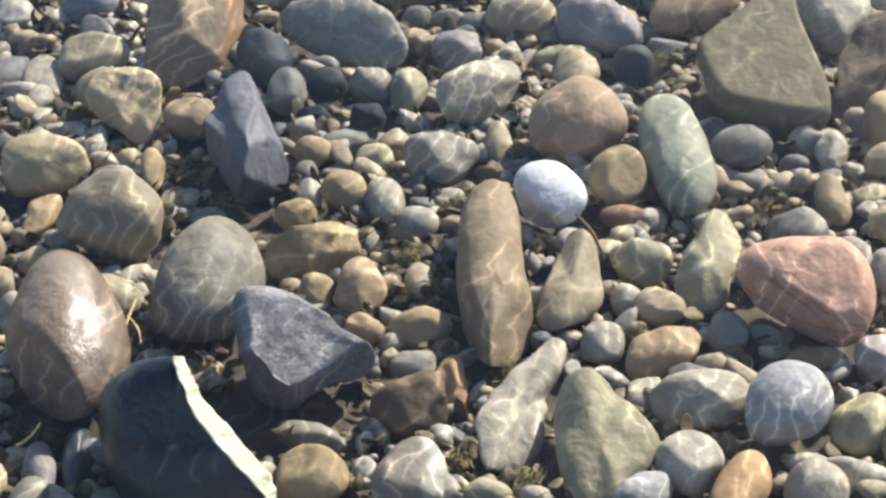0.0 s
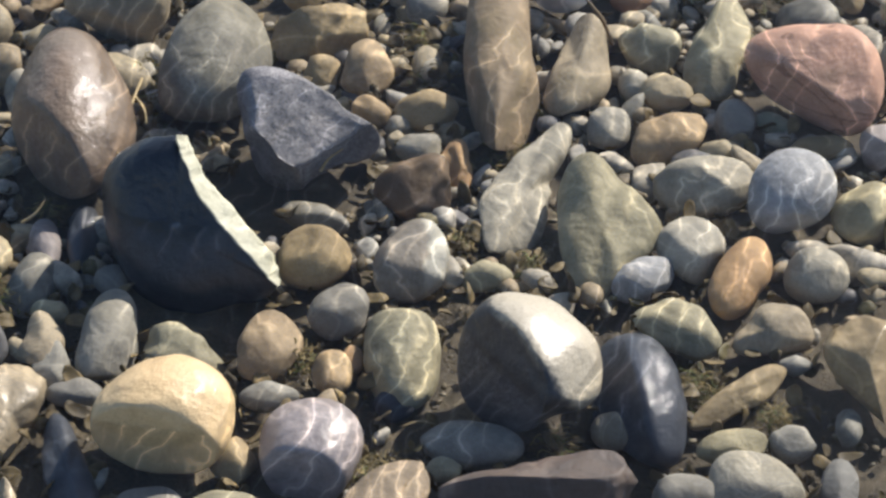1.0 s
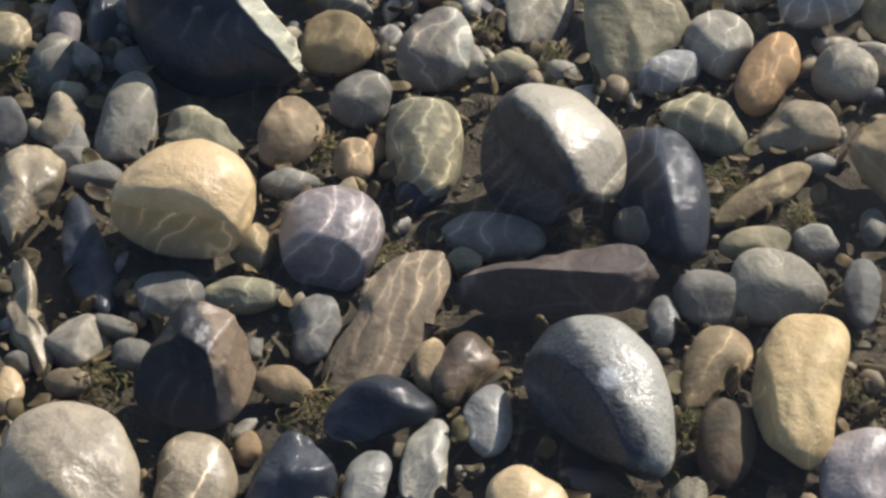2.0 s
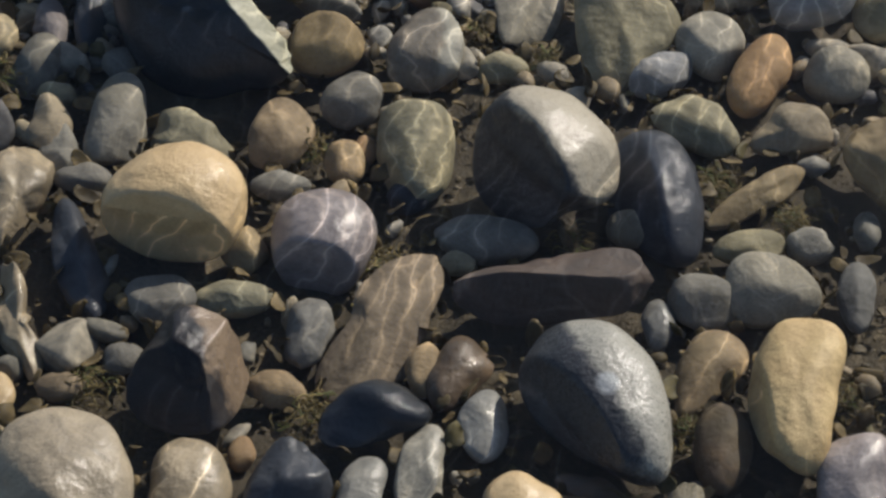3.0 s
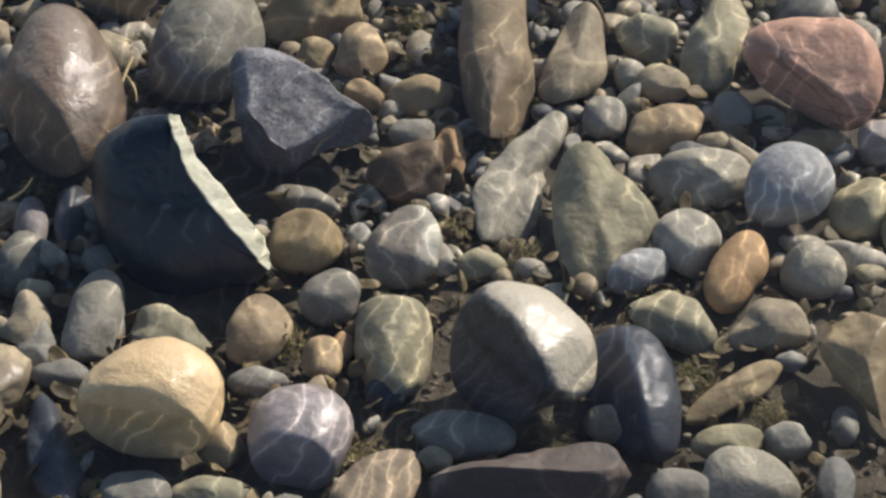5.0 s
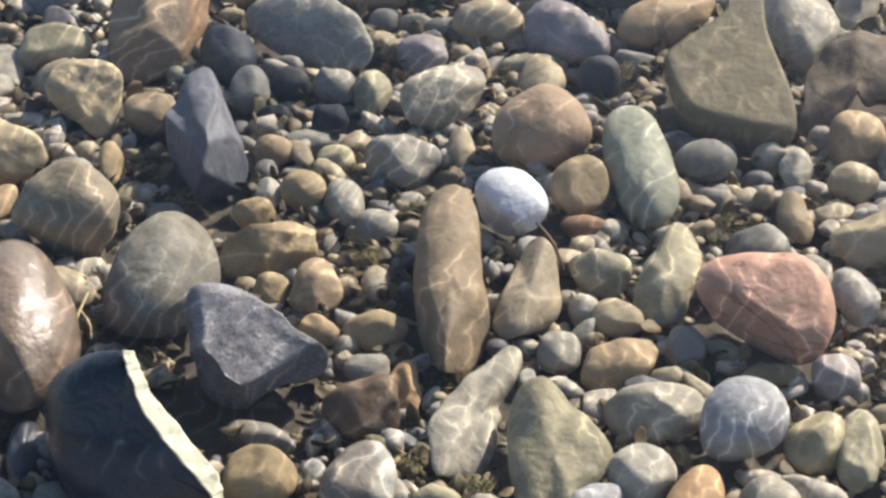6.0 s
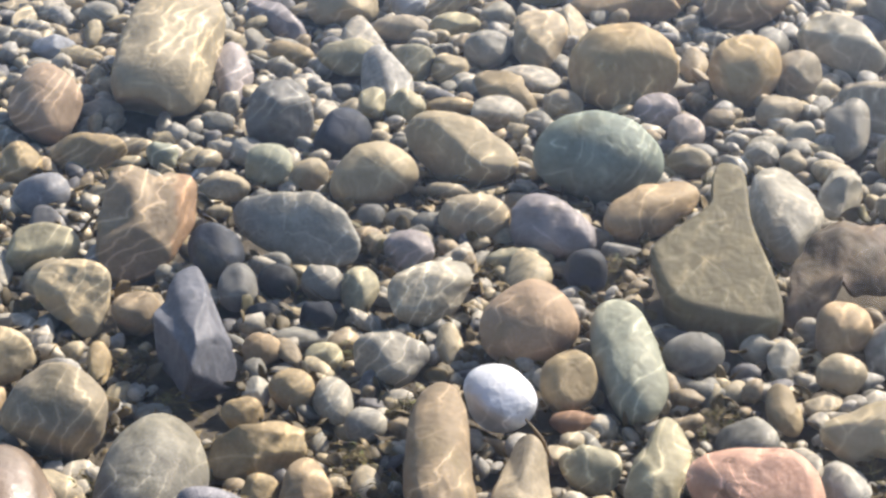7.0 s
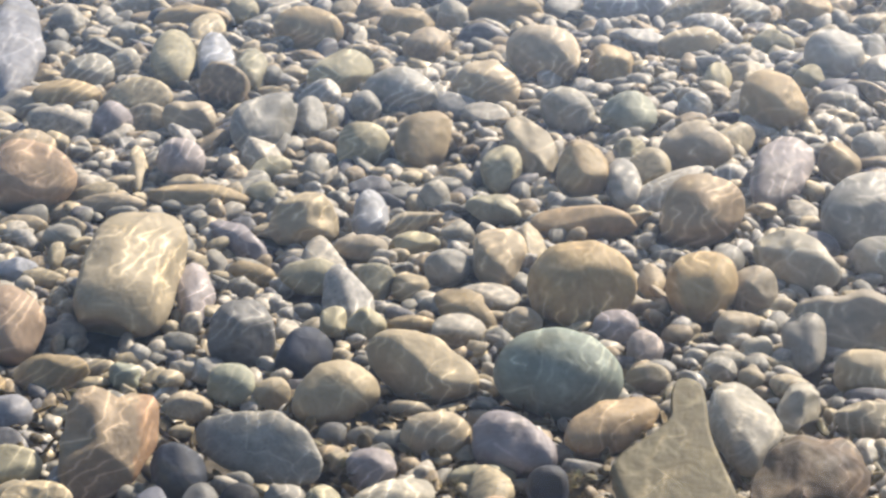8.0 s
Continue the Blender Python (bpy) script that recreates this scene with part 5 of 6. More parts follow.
stone('oval taupe-grey cobble lying under clear shallow water', 0.280, 3.760, -0.1928, 0.0645, 0.0543, 0.0414, 153, 'taupe', 'sunk', 0, (0.993, 0.002, 0.02, 0.008, -0.005, -0.015, -0.065, -0.013, 0.007, 0.007, -0.007, -0.008, 0.026))
stone('rounded taupe-grey cobble lying under clear shallow water', 0.396, 3.927, -0.1969, 0.0785, 0.0685, 0.0550, 114, 'taupe', 'sunk', 0, (0.999, -0.001, -0.005, 0.005, 0, 0.004, 0.018, -0.019, 0.002))
stone('rounded grey cobble lying under clear shallow water', 0.411, 3.611, -0.1807, 0.0649, 0.0444, 0.0397, 107, 'grey', 'sunk', 0, (0.999, -0.001, -0.003, -0.002, 0.001, 0.022, 0.003, -0.001, -0.016))
stone('rounded grey-green cobble lying under clear shallow water', 0.515, 3.591, -0.1792, 0.0574, 0.0463, 0.0394, 54, 'sage', 'sunk', 0, (0.999, -0.003, 0.001, 0, 0.004, 0.017, -0.007, 0.013, -0.018))
stone('oval tan cobble lying under clear shallow water', 0.520, 3.913, -0.2120, 0.0477, 0.0458, 0.0345, 37, 'tan', 'sunk', 0)
stone('long blue-grey cobble lying under clear shallow water', 0.601, 4.319, -0.2456, 0.0945, 0.0528, 0.0382, 5, 'bluegrey', 'sunk', 0, (0.981, -0.01, 0.003, 0.059, 0.007, 0.015, 0.01, -0.038, -0.008))
stone('long tan cobble lying under clear shallow water', 0.353, 4.287, -0.2436, 0.0790, 0.0516, 0.0372, 1, 'tan', 'sunk', 0)
stone('long cream cobble lying under clear shallow water', 0.692, 4.069, -0.2301, 0.0726, 0.0376, 0.0295, 28, 'cream', 'sunk', 0, (0.994, -0.004, 0.009, 0.015, 0.022, 0.011, -0.007, -0.009, -0.037))
stone('oval olive-grey cobble lying under clear shallow water', 0.852, 4.064, -0.2308, 0.0436, 0.0380, 0.0281, 12, 'olive', 'sunk', 0)
stone('oval pale grey cobble lying under clear shallow water', 0.849, 4.285, -0.2517, 0.0428, 0.0368, 0.0267, 10, 'lgrey', 'sunk', 0)
stone('oval tan cobble lying under clear shallow water', 0.964, 4.289, -0.2435, 0.0533, 0.0497, 0.0375, 52, 'tan', 'sunk', 0)
stone('rounded pale grey cobble lying under clear shallow water', 0.940, 3.927, -0.2016, 0.0697, 0.0563, 0.0491, 90, 'lgrey', 'sunk', 0, (0.999, -0.003, -0.002, 0.001, 0.001, 0.022, 0.001, -0.006, -0.008))
stone('rounded grey pebble lying under clear shallow water', 1.040, 4.033, -0.2304, 0.0625, 0.0265, 0.0251, 78, 'grey', 'sunk', 0)
stone('rounded tan cobble lying under clear shallow water', 0.770, 3.633, -0.1729, 0.0778, 0.0581, 0.0520, 96, 'tan', 'sunk', 0, (0.997, -0.005, -0.002, 0, 0.001, 0.037, -0.023, -0.008, -0.005, 0.013, -0.015, 0.004, -0.01))
stone('rounded olive-grey pebble lying under clear shallow water', 0.880, 3.847, -0.2142, 0.0332, 0.0304, 0.0244, 64, 'olive', 'sunk', 0)
stone('oval taupe-grey cobble lying under clear shallow water', 0.603, 3.408, -0.1623, 0.0617, 0.0517, 0.0399, 6, 'taupe', 'sunk', 0, (0.993, -0.013, 0.017, 0, 0.004, 0.042, -0.051, 0.008, -0.014))
stone('oval mauve-grey cobble lying under clear shallow water', 0.721, 3.280, -0.1483, 0.1229, 0.0456, 0.0430, 68, 'purple', 'sunk', 0, (0.998, -0.006, 0.01, 0.002, 0.001, 0.021, 0.033, -0.001, -0.005, -0.01, -0.004, -0.011, 0.011))
stone('rounded tan pebble lying under clear shallow water', 0.827, 3.345, -0.1623, 0.0490, 0.0348, 0.0328, 83, 'tan', 'sunk', 0, (0.991, -0.001, -0.002, -0.001, -0.004, 0.082, 0.019, 0.026, -0.004))
stone('rounded grey pebble lying under clear shallow water', 0.899, 3.427, -0.1729, 0.0378, 0.0321, 0.0288, 74, 'grey', 'sunk', 0)
stone('rounded grey cobble lying under clear shallow water', 0.809, 3.080, -0.1221, 0.0966, 0.0576, 0.0533, 58, 'grey', 'sunk', 0, (0.996, -0.002, -0.003, 0.003, -0.004, -0.018, -0.028, -0.033, -0.024, -0.02, -0.014, -0.004, -0.001))
stone('rounded brown cobble lying under clear shallow water', 0.562, 3.080, -0.1226, 0.0844, 0.0587, 0.0526, 54, 'brown', 'sunk', 0, (0.996, -0.006, 0.005, 0, -0.003, 0.051, 0.006, -0.014, 0.011, 0.005, -0.007, -0.005, 0.003))
stone('long brown cobble lying under clear shallow water', 0.385, 3.079, -0.1428, 0.0836, 0.0342, 0.0272, 2, 'brown', 'sunk', 0, (0.987, 0.023, 0.014, 0.036, 0.001, -0.031, -0.02, -0.018, -0.004))
stone('large rounded tan-brown cobble under rippled water', 0.349, 2.776, -0.0913, 0.0782, 0.0704, 0.0575, 18, 'tan', 'sunk', 0, (0.999, -0.001, 0.003, 0.004, -0.002, 0.001, -0.014, -0.016, 0.004, 0.006, -0.002, -0.001, 0.007, 0.002, 0.003, 0.003, -0.011))
stone('oval grey cobble lying under clear shallow water', 0.672, 2.897, -0.1169, 0.0746, 0.0462, 0.0392, 125, 'grey', 'sunk', 0, (0.999, -0.007, 0.009, -0.007, -0.004, -0.006, -0.028, 0.014, 0, -0.006, -0.009, 0.003, -0.025))
stone('rounded pale grey cobble lying under clear shallow water', 0.800, 2.916, -0.1237, 0.0447, 0.0398, 0.0328, 123, 'lgrey', 'sunk', 0, (0.997, 0.004, 0.001, 0.003, 0.001, -0.039, -0.002, -0.011, -0.006))
stone('rounded tan cobble lying under clear shallow water', 0.519, 2.789, -0.1013, 0.0658, 0.0498, 0.0465, 67, 'tan', 'sunk', 0, (0.999, -0.003, -0.001, 0, 0, -0.019, 0.02, -0.008, 0.002, 0.005, -0.004, 0.003, -0.006))
stone('rounded taupe-grey pebble lying under clear shallow water', 0.594, 2.796, -0.1125, 0.0426, 0.0350, 0.0332, 78, 'taupe', 'sunk', 0)
stone('oval taupe-grey pebble lying under clear shallow water', 0.550, 2.686, -0.1119, 0.0349, 0.0253, 0.0216, 28, 'taupe', 'sunk', 0)
stone('oval taupe-grey pebble lying under clear shallow water', 0.458, 2.857, -0.1295, 0.0439, 0.0199, 0.0189, 83, 'taupe', 'sunk', 0)
stone('rounded mauve-grey pebble lying under clear shallow water', 0.387, 2.682, -0.1088, 0.0311, 0.0299, 0.0251, 54, 'purple', 'sunk', 0)
stone('rounded mauve-grey pebble lying under clear shallow water', 0.416, 2.606, -0.1025, 0.0302, 0.0258, 0.0245, 80, 'purple', 'sunk', 0)
stone('long tan cobble lying under clear shallow water', 0.187, 2.746, -0.1153, 0.0613, 0.0273, 0.0242, 125, 'tan', 'sunk', 0, (0.996, 0.004, 0.029, -0.015, 0.002, -0.058, -0.023, 0.005, -0.028))
stone('rounded taupe-grey pebble lying under clear shallow water', 0.263, 2.706, -0.1137, 0.0269, 0.0263, 0.0217, 37, 'taupe', 'sunk', 0)
stone('rounded olive-grey pebble lying under clear shallow water', 0.051, 2.703, -0.1135, 0.0265, 0.0264, 0.0216, 174, 'olive', 'sunk', 0)
stone('long tan pebble lying under clear shallow water', 0.114, 2.718, -0.1220, 0.0343, 0.0155, 0.0127, 179, 'tan', 'sunk', 0)
stone('rounded olive-grey pebble lying under clear shallow water', 0.063, 2.848, -0.1228, 0.0336, 0.0325, 0.0263, 1, 'olive', 'sunk', 0)
stone('oval cream pebble lying under clear shallow water', 0.114, 2.837, -0.1263, 0.0276, 0.0255, 0.0206, 2, 'cream', 'sunk', 0)
stone('oval olive-grey cobble lying under clear shallow water', -0.142, 3.890, -0.2142, 0.0838, 0.0308, 0.0292, 92, 'olive', 'sunk', 0)
stone('oval blue-grey cobble lying under clear shallow water', -0.211, 3.932, -0.2139, 0.1295, 0.0361, 0.0343, 93, 'bluegrey', 'sunk', 0)
stone('long tan cobble lying under clear shallow water', -0.272, 4.252, -0.2492, 0.0775, 0.0362, 0.0263, 180, 'tan', 'sunk', 0)
stone('rounded grey pebble lying under clear shallow water', -0.512, 4.218, -0.2425, 0.0451, 0.0326, 0.0308, 94, 'grey', 'sunk', 0)
stone('oval grey pebble lying under clear shallow water', -0.392, 4.157, -0.2431, 0.0325, 0.0316, 0.0232, 161, 'grey', 'sunk', 0)
stone('oval blue-grey pebble lying under clear shallow water', -0.444, 2.919, -0.1365, 0.0299, 0.0213, 0.0172, 177, 'bluegrey', 'sunk', 0)
stone('long taupe-grey pebble lying under clear shallow water', -0.460, 3.103, -0.1539, 0.0377, 0.0202, 0.0160, 178, 'taupe', 'sunk', 0)
stone('oval grey pebble lying under clear shallow water', -0.394, 3.046, -0.1459, 0.0289, 0.0247, 0.0198, 173, 'grey', 'sunk', 0)
stone('long taupe-grey cobble lying under clear shallow water', -0.333, 3.196, -0.1619, 0.0561, 0.0209, 0.0165, 179, 'taupe', 'sunk', 0)
stone('oval cream cobble lying under clear shallow water', 0.689, 2.515, -0.0890, 0.0427, 0.0375, 0.0310, 1, 'cream', 'sunk', 0, (0.997, -0.003, 0.003, 0.012, 0.005, 0.011, -0.012, -0.034, -0.022))
stone('long cream cobble lying under clear shallow water', 0.667, 2.387, -0.0841, 0.0452, 0.0275, 0.0229, 2, 'cream', 'sunk', 0)
stone('oval pale grey pebble lying under clear shallow water', 0.484, 2.607, -0.1137, 0.0167, 0.0128, 0.0106, 3, 'lgrey', 'sunk', 0)
stone('oval grey pebble lying under clear shallow water', 0.521, 2.586, -0.1091, 0.0259, 0.0169, 0.0140, 2, 'grey', 'sunk', 0)
stone('long pale grey pebble lying under clear shallow water', 0.493, 2.545, -0.1097, 0.0256, 0.0104, 0.0086, 180, 'lgrey', 'sunk', 0)
stone('oval cream pebble lying under clear shallow water', 0.546, 2.535, -0.1060, 0.0193, 0.0141, 0.0121, 132, 'cream', 'sunk', 0)
stone('rounded grey pebble lying under clear shallow water', 0.568, 2.616, -0.1088, 0.0226, 0.0211, 0.0177, 26, 'grey', 'sunk', 0)
stone('rounded olive-grey pebble lying under clear shallow water', -0.174, 4.316, -0.2547, 0.0369, 0.0337, 0.0266, 91, 'olive', 'sunk', 0)
stone('rounded grey pebble lying under clear shallow water', 0.244, 4.260, -0.2455, 0.0438, 0.0336, 0.0317, 87, 'grey', 'sunk', 0)
stone('oval cream pebble lying under clear shallow water', 0.030, 4.332, -0.2602, 0.0297, 0.0283, 0.0214, 84, 'cream', 'sunk', 0)
stone('rounded olive-grey pebble lying under clear shallow water', 0.711, 3.848, -0.2144, 0.0572, 0.0256, 0.0243, 81, 'olive', 'sunk', 0)
stone('rounded pale grey pebble lying under clear shallow water', 0.642, 3.666, -0.1951, 0.0379, 0.0294, 0.0279, 82, 'lgrey', 'sunk', 0)
stone('oval grey cobble lying under clear shallow water', 0.898, 3.692, -0.2009, 0.0451, 0.0311, 0.0236, 3, 'grey', 'sunk', 0)
stone('oval grey pebble lying under clear shallow water', -0.020, 3.354, -0.1738, 0.0508, 0.0204, 0.0194, 90, 'grey', 'sunk', 0)
stone('oval olive-grey pebble lying under clear shallow water', -0.093, 3.354, -0.1739, 0.0406, 0.0235, 0.0194, 39, 'olive', 'sunk', 0)
stone('rounded grey pebble lying under clear shallow water', 0.165, 3.204, -0.1560, 0.0317, 0.0262, 0.0249, 87, 'grey', 'sunk', 0)
stone('rounded olive-grey pebble lying under clear shallow water', 0.007, 2.720, -0.1178, 0.0349, 0.0190, 0.0181, 90, 'olive', 'sunk', 0)
stone('oval cream pebble lying under clear shallow water', -0.214, 2.720, -0.1251, 0.0151, 0.0110, 0.0090, 177, 'cream', 'sunk', 0)
stone('oval pale grey pebble lying under clear shallow water', -0.248, 2.623, -0.1138, 0.0165, 0.0148, 0.0122, 171, 'lgrey', 'sunk', 0)
stone('oval grey-green pebble lying under clear shallow water', -0.260, 2.551, -0.1048, 0.0215, 0.0185, 0.0153, 173, 'sage', 'sunk', 0)
stone('rounded pale grey pebble lying under clear shallow water', -0.152, 2.555, -0.1038, 0.0217, 0.0206, 0.0171, 163, 'lgrey', 'sunk', 0)


# ---- the tooth-shaped slab: a flat top on an undercut body ----
TOOTH = [(0.031, 0.179), (0.049, 0.168), (0.05, 0.135), (0.046, 0.079), (0.055, 0.025), (0.064, -0.023), (0.067, -0.06), (0.061, -0.083), (0.049, -0.088), (0.017, -0.083), (-0.011, -0.075), (-0.036, -0.066), (-0.055, -0.055), (-0.068, -0.02), (-0.075, 0.023), (-0.072, 0.035), (-0.048, 0.06), (-0.008, 0.092), (0.007, 0.113), (0.009, 0.149), (0.016, 0.173)]


def tooth_slab(x, y, z):
    rng = np.random.default_rng(8)
    edge = np.array(TOOTH)
    for _ in range(3):          # round the corners
        after = np.roll(edge, -1, 0)
        edge = np.stack([0.75 * edge + 0.25 * after, 0.25 * edge + 0.75 * after], 1).reshape(-1, 2)
    n = len(edge)
    rings = [(f, 0.0) for f in np.linspace(0.04, 0.90, 16)] + [(0.94, -0.001), (0.97, -0.003), (0.99, -0.007), (1.0, -0.013), (0.99, -0.020), (0.95, -0.028), (0.88, -0.040), (0.80, -0.055), (0.74, -0.075), (0.70, -0.095)]
    v = []
    for f, h in rings:
        q = np.column_stack([edge * f, np.zeros(n)])
        dip = 0.0045 * wobble(np.column_stack([q[:, 0] * 9, q[:, 1] * 9, np.full(n, h * 9)]), np.random.default_rng(8), 1.0, 5.0, 12)
        q[:, 2] = h + 0.2 * q[:, 1] + dip
        v.append(q)
    v = np.concatenate([[np.array([0.0, 0.0, v[0][:, 2].mean()])], *v])
    v[1 + 19 * n:, :2] += rng.normal(size=(len(v) - 1 - 19 * n, 2)) * 0.0006
    faces = [(0, 1 + (k + 1) % n, 1 + k) for k in range(n)]
    for i in range(len(rings) - 1):
        for k in range(n):
            here, there, j = 1 + i * n, 1 + (i + 1) * n, (k + 1) % n
            faces += [(here + k, here + j, there + j), (here + k, there + j, there + k)]
    ob = new("cobble", mesh_from("cobble", v, faces, stone_material("tooth", "sunk")))
    ob.location = (x, y, z)
    PLACED.append((x, y + 0.04, 0.15, 0.075, 90))
    tagged(ob, "large flat tooth-shaped olive-grey slab under clear water", "stone", "stones of the shore")


tooth_slab(0.392, 2.139, -0.0120)

# ---- the broken black stone with its pale fracture ----
SHARD = (-0.206, 1.445, 0.0341, 0.1117, 0.0601, 0.0517, 119, (0.979, -0.027, -0.021, -0.021, -0.014, 0.030, -0.094, 0.010, -0.047, -0.012, 0.003, -0.028, 0.011, -0.022, 0.001, 0.001, -0.000))
LIP = [(0.0054, 0.0807, 0.0149, 0.0799), (0.0092, 0.0574, 0.0191, 0.0623), (0.0162, 0.0329, 0.0308, 0.0374), (0.0306, 0.0062, 0.0509, 0.0098), (0.0513, -0.0205, 0.0731, -0.0219), (0.067, -0.0434, 0.0802, -0.0398), (0.077, -0.0549, 0.0796, -0.0532)]



def broken_stone():
    """A dark smooth face that rises to a sharp broken rim, with the pale fracture falling away behind it."""
    x, y, z, a, b, c, turn, lobes = SHARD
    rng = np.random.default_rng(5)
    root = new("broken_cobble")
    root.location = (x, y, z)
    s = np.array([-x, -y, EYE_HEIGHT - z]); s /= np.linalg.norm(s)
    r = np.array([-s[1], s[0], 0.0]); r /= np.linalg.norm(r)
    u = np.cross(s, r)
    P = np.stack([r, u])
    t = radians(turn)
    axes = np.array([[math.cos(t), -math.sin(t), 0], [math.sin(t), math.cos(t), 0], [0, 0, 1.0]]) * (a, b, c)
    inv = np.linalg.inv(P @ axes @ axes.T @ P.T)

    # the rim: the rounded outline, cut off along the fracture
    lip = np.array(LIP)
    rows = 90
    f = np.linspace(0, len(lip) - 1, rows)
    row = np.stack([np.interp(f, range(len(lip)), lip[:, k]) for k in range(4)], 1)
    jag = 0.0006 * (1.4 * np.sin(f * 3.7) + np.sin(f * 8.3 + 1)) + 0.0005 * np.convolve(rng.normal(size=rows), (0.3, 0.5, 0.3), "same")
    inner = row[:, :2] + np.stack([-jag, 0.5 * jag], 1)
    outer = row[:, 2:] + np.stack([0.7 * np.roll(jag, 7), 0.5 * np.roll(jag, 7)], 1)
    start, end = math.atan2(inner[0, 1], inner[0, 0]), math.atan2(inner[-1, 1], inner[-1, 0])
    ang = np.linspace(start, end + 2 * math.pi, 131)[1:-1]
    way = np.stack([np.cos(ang), np.sin(ang)], 1)
    g = np.full(len(ang), float(lobes[0]))
    for k in range(1, (len(lobes) + 1) // 2):
        g += lobes[2 * k - 1] * np.cos(k * ang) + lobes[2 * k] * np.sin(k * ang)
    wide = g / np.sqrt(np.einsum("ni,ij,nj->n", way, inv, way))
    ease = np.clip(np.minimum(np.arange(len(ang)), np.arange(len(ang))[::-1]) / 10, 0, 1)
    ends = np.where(np.arange(len(ang)) < len(ang) / 2, np.hypot(*inner[0]), np.hypot(*inner[-1]))
    rim = np.concatenate([way * (ends + (wide - ends) * ease)[:, None], inner[::-1]])
    n = len(rim)
    broken = np.concatenate([np.zeros(len(ang)), np.ones(rows)])
    broken = np.convolve(np.tile(broken, 3), np.ones(31) / 31, "same")[n:2 * n]

    def depth(w):
        return 0.026 + 0.28 * w[:, 0] + 0.12 * w[:, 1]

    rings = []
    for q in np.concatenate([(1e-5,), np.linspace(0.04, 0.84, 21), np.linspace(0.87, 1.0, 14)]):
        w = rim * q
        h = depth(w) - (0.020 * q ** 9 + 0.010 * q ** 3) * (1 - broken) + 0.0012 * wobble(np.column_stack([w * 40, np.zeros(n)]), np.random.default_rng(3), 1, 3, 10)
        rings.append((w, h))
    low = rings[-1][1]
    for q, back in ((1.0, 0.012), (0.985, 0.03), (0.93, 0.055), (0.75, 0.085), (0.4, 0.11), (0.05, 0.12)):
        rings.append((rim * (q - 0.06 * broken * (back > 0.02))[:, None], low - back))
    v = np.concatenate([w @ P + np.outer(h, s) for w, h in rings])
    k, m = np.arange(n), np.arange(len(rings) - 1)[:, None]
    faces = np.stack([(m * n + k), (m * n + (k + 1) % n), ((m + 1) * n + (k + 1) % n), ((m + 1) * n + k)], -1).reshape(-1, 4)[:, ::-1]
    body = new("body", mesh_from("body", v, faces, stone_material("black", "wet")))
    body.parent = root
    # the fracture: from the sharp rim down and away, facing the sun, with a rough grain
    across = 9
    verts = []
    for k in range(rows):
        for m in range(across):
            q = m / (across - 1)
            w = inner[k] * (1 - q) + outer[k] * q
            rough = 0.0006 * math.sin(f[k] * 7 + m * 1.3) + 0.0004 * rng.normal()
            verts.append(w @ P + (depth(inner[k][None])[0] + 0.0008 - 0.018 * q + rough * (0.2 + q)) * s)
        verts.append((inner[k] * 0.9) @ P + (depth(inner[k][None])[0] - 0.03) * s)
    ring = across + 1
    faces = [(k * ring + m, k * ring + (m + 1) % ring, (k + 1) * ring + (m + 1) % ring, (k + 1) * ring + m) for k in range(rows - 1) for m in range(ring)]
    face = new("fracture_face", mesh_from("fracture_face", verts, faces, stone_material("pale", "dry")))
    face.parent = root
    face["label"] = "pale cream broken edge"
    PLACED.extend(((x, y, a, b, turn), (x + 0.02, y + 0.10, 0.07, 0.05, 0)))          # with the bare hollow behind it
    tagged(root, "large glossy black cobble broken along a pale cream edge", "stone", "stones of the shore")


broken_stone()


# ---- loose gravel between the stones ----
def chip(rng, q, planes=6):
    """A small worn stone: a lumpy ball flattened towards a few planes."""
    k = q * (1 + 0.10 * wobble(q, rng, 1.5, 3.5, 4))[:, None]
    d = rng.normal(size=(planes, 3))
    d /= np.linalg.norm(d, axis=1)[:, None]
    for way, off in zip(d, rng.uniform(0.5, 0.85, planes)):
        over = k @ way - off
        k = k - np.outer(np.where(over > 0, 0.9 * over, 0), way)
    return k


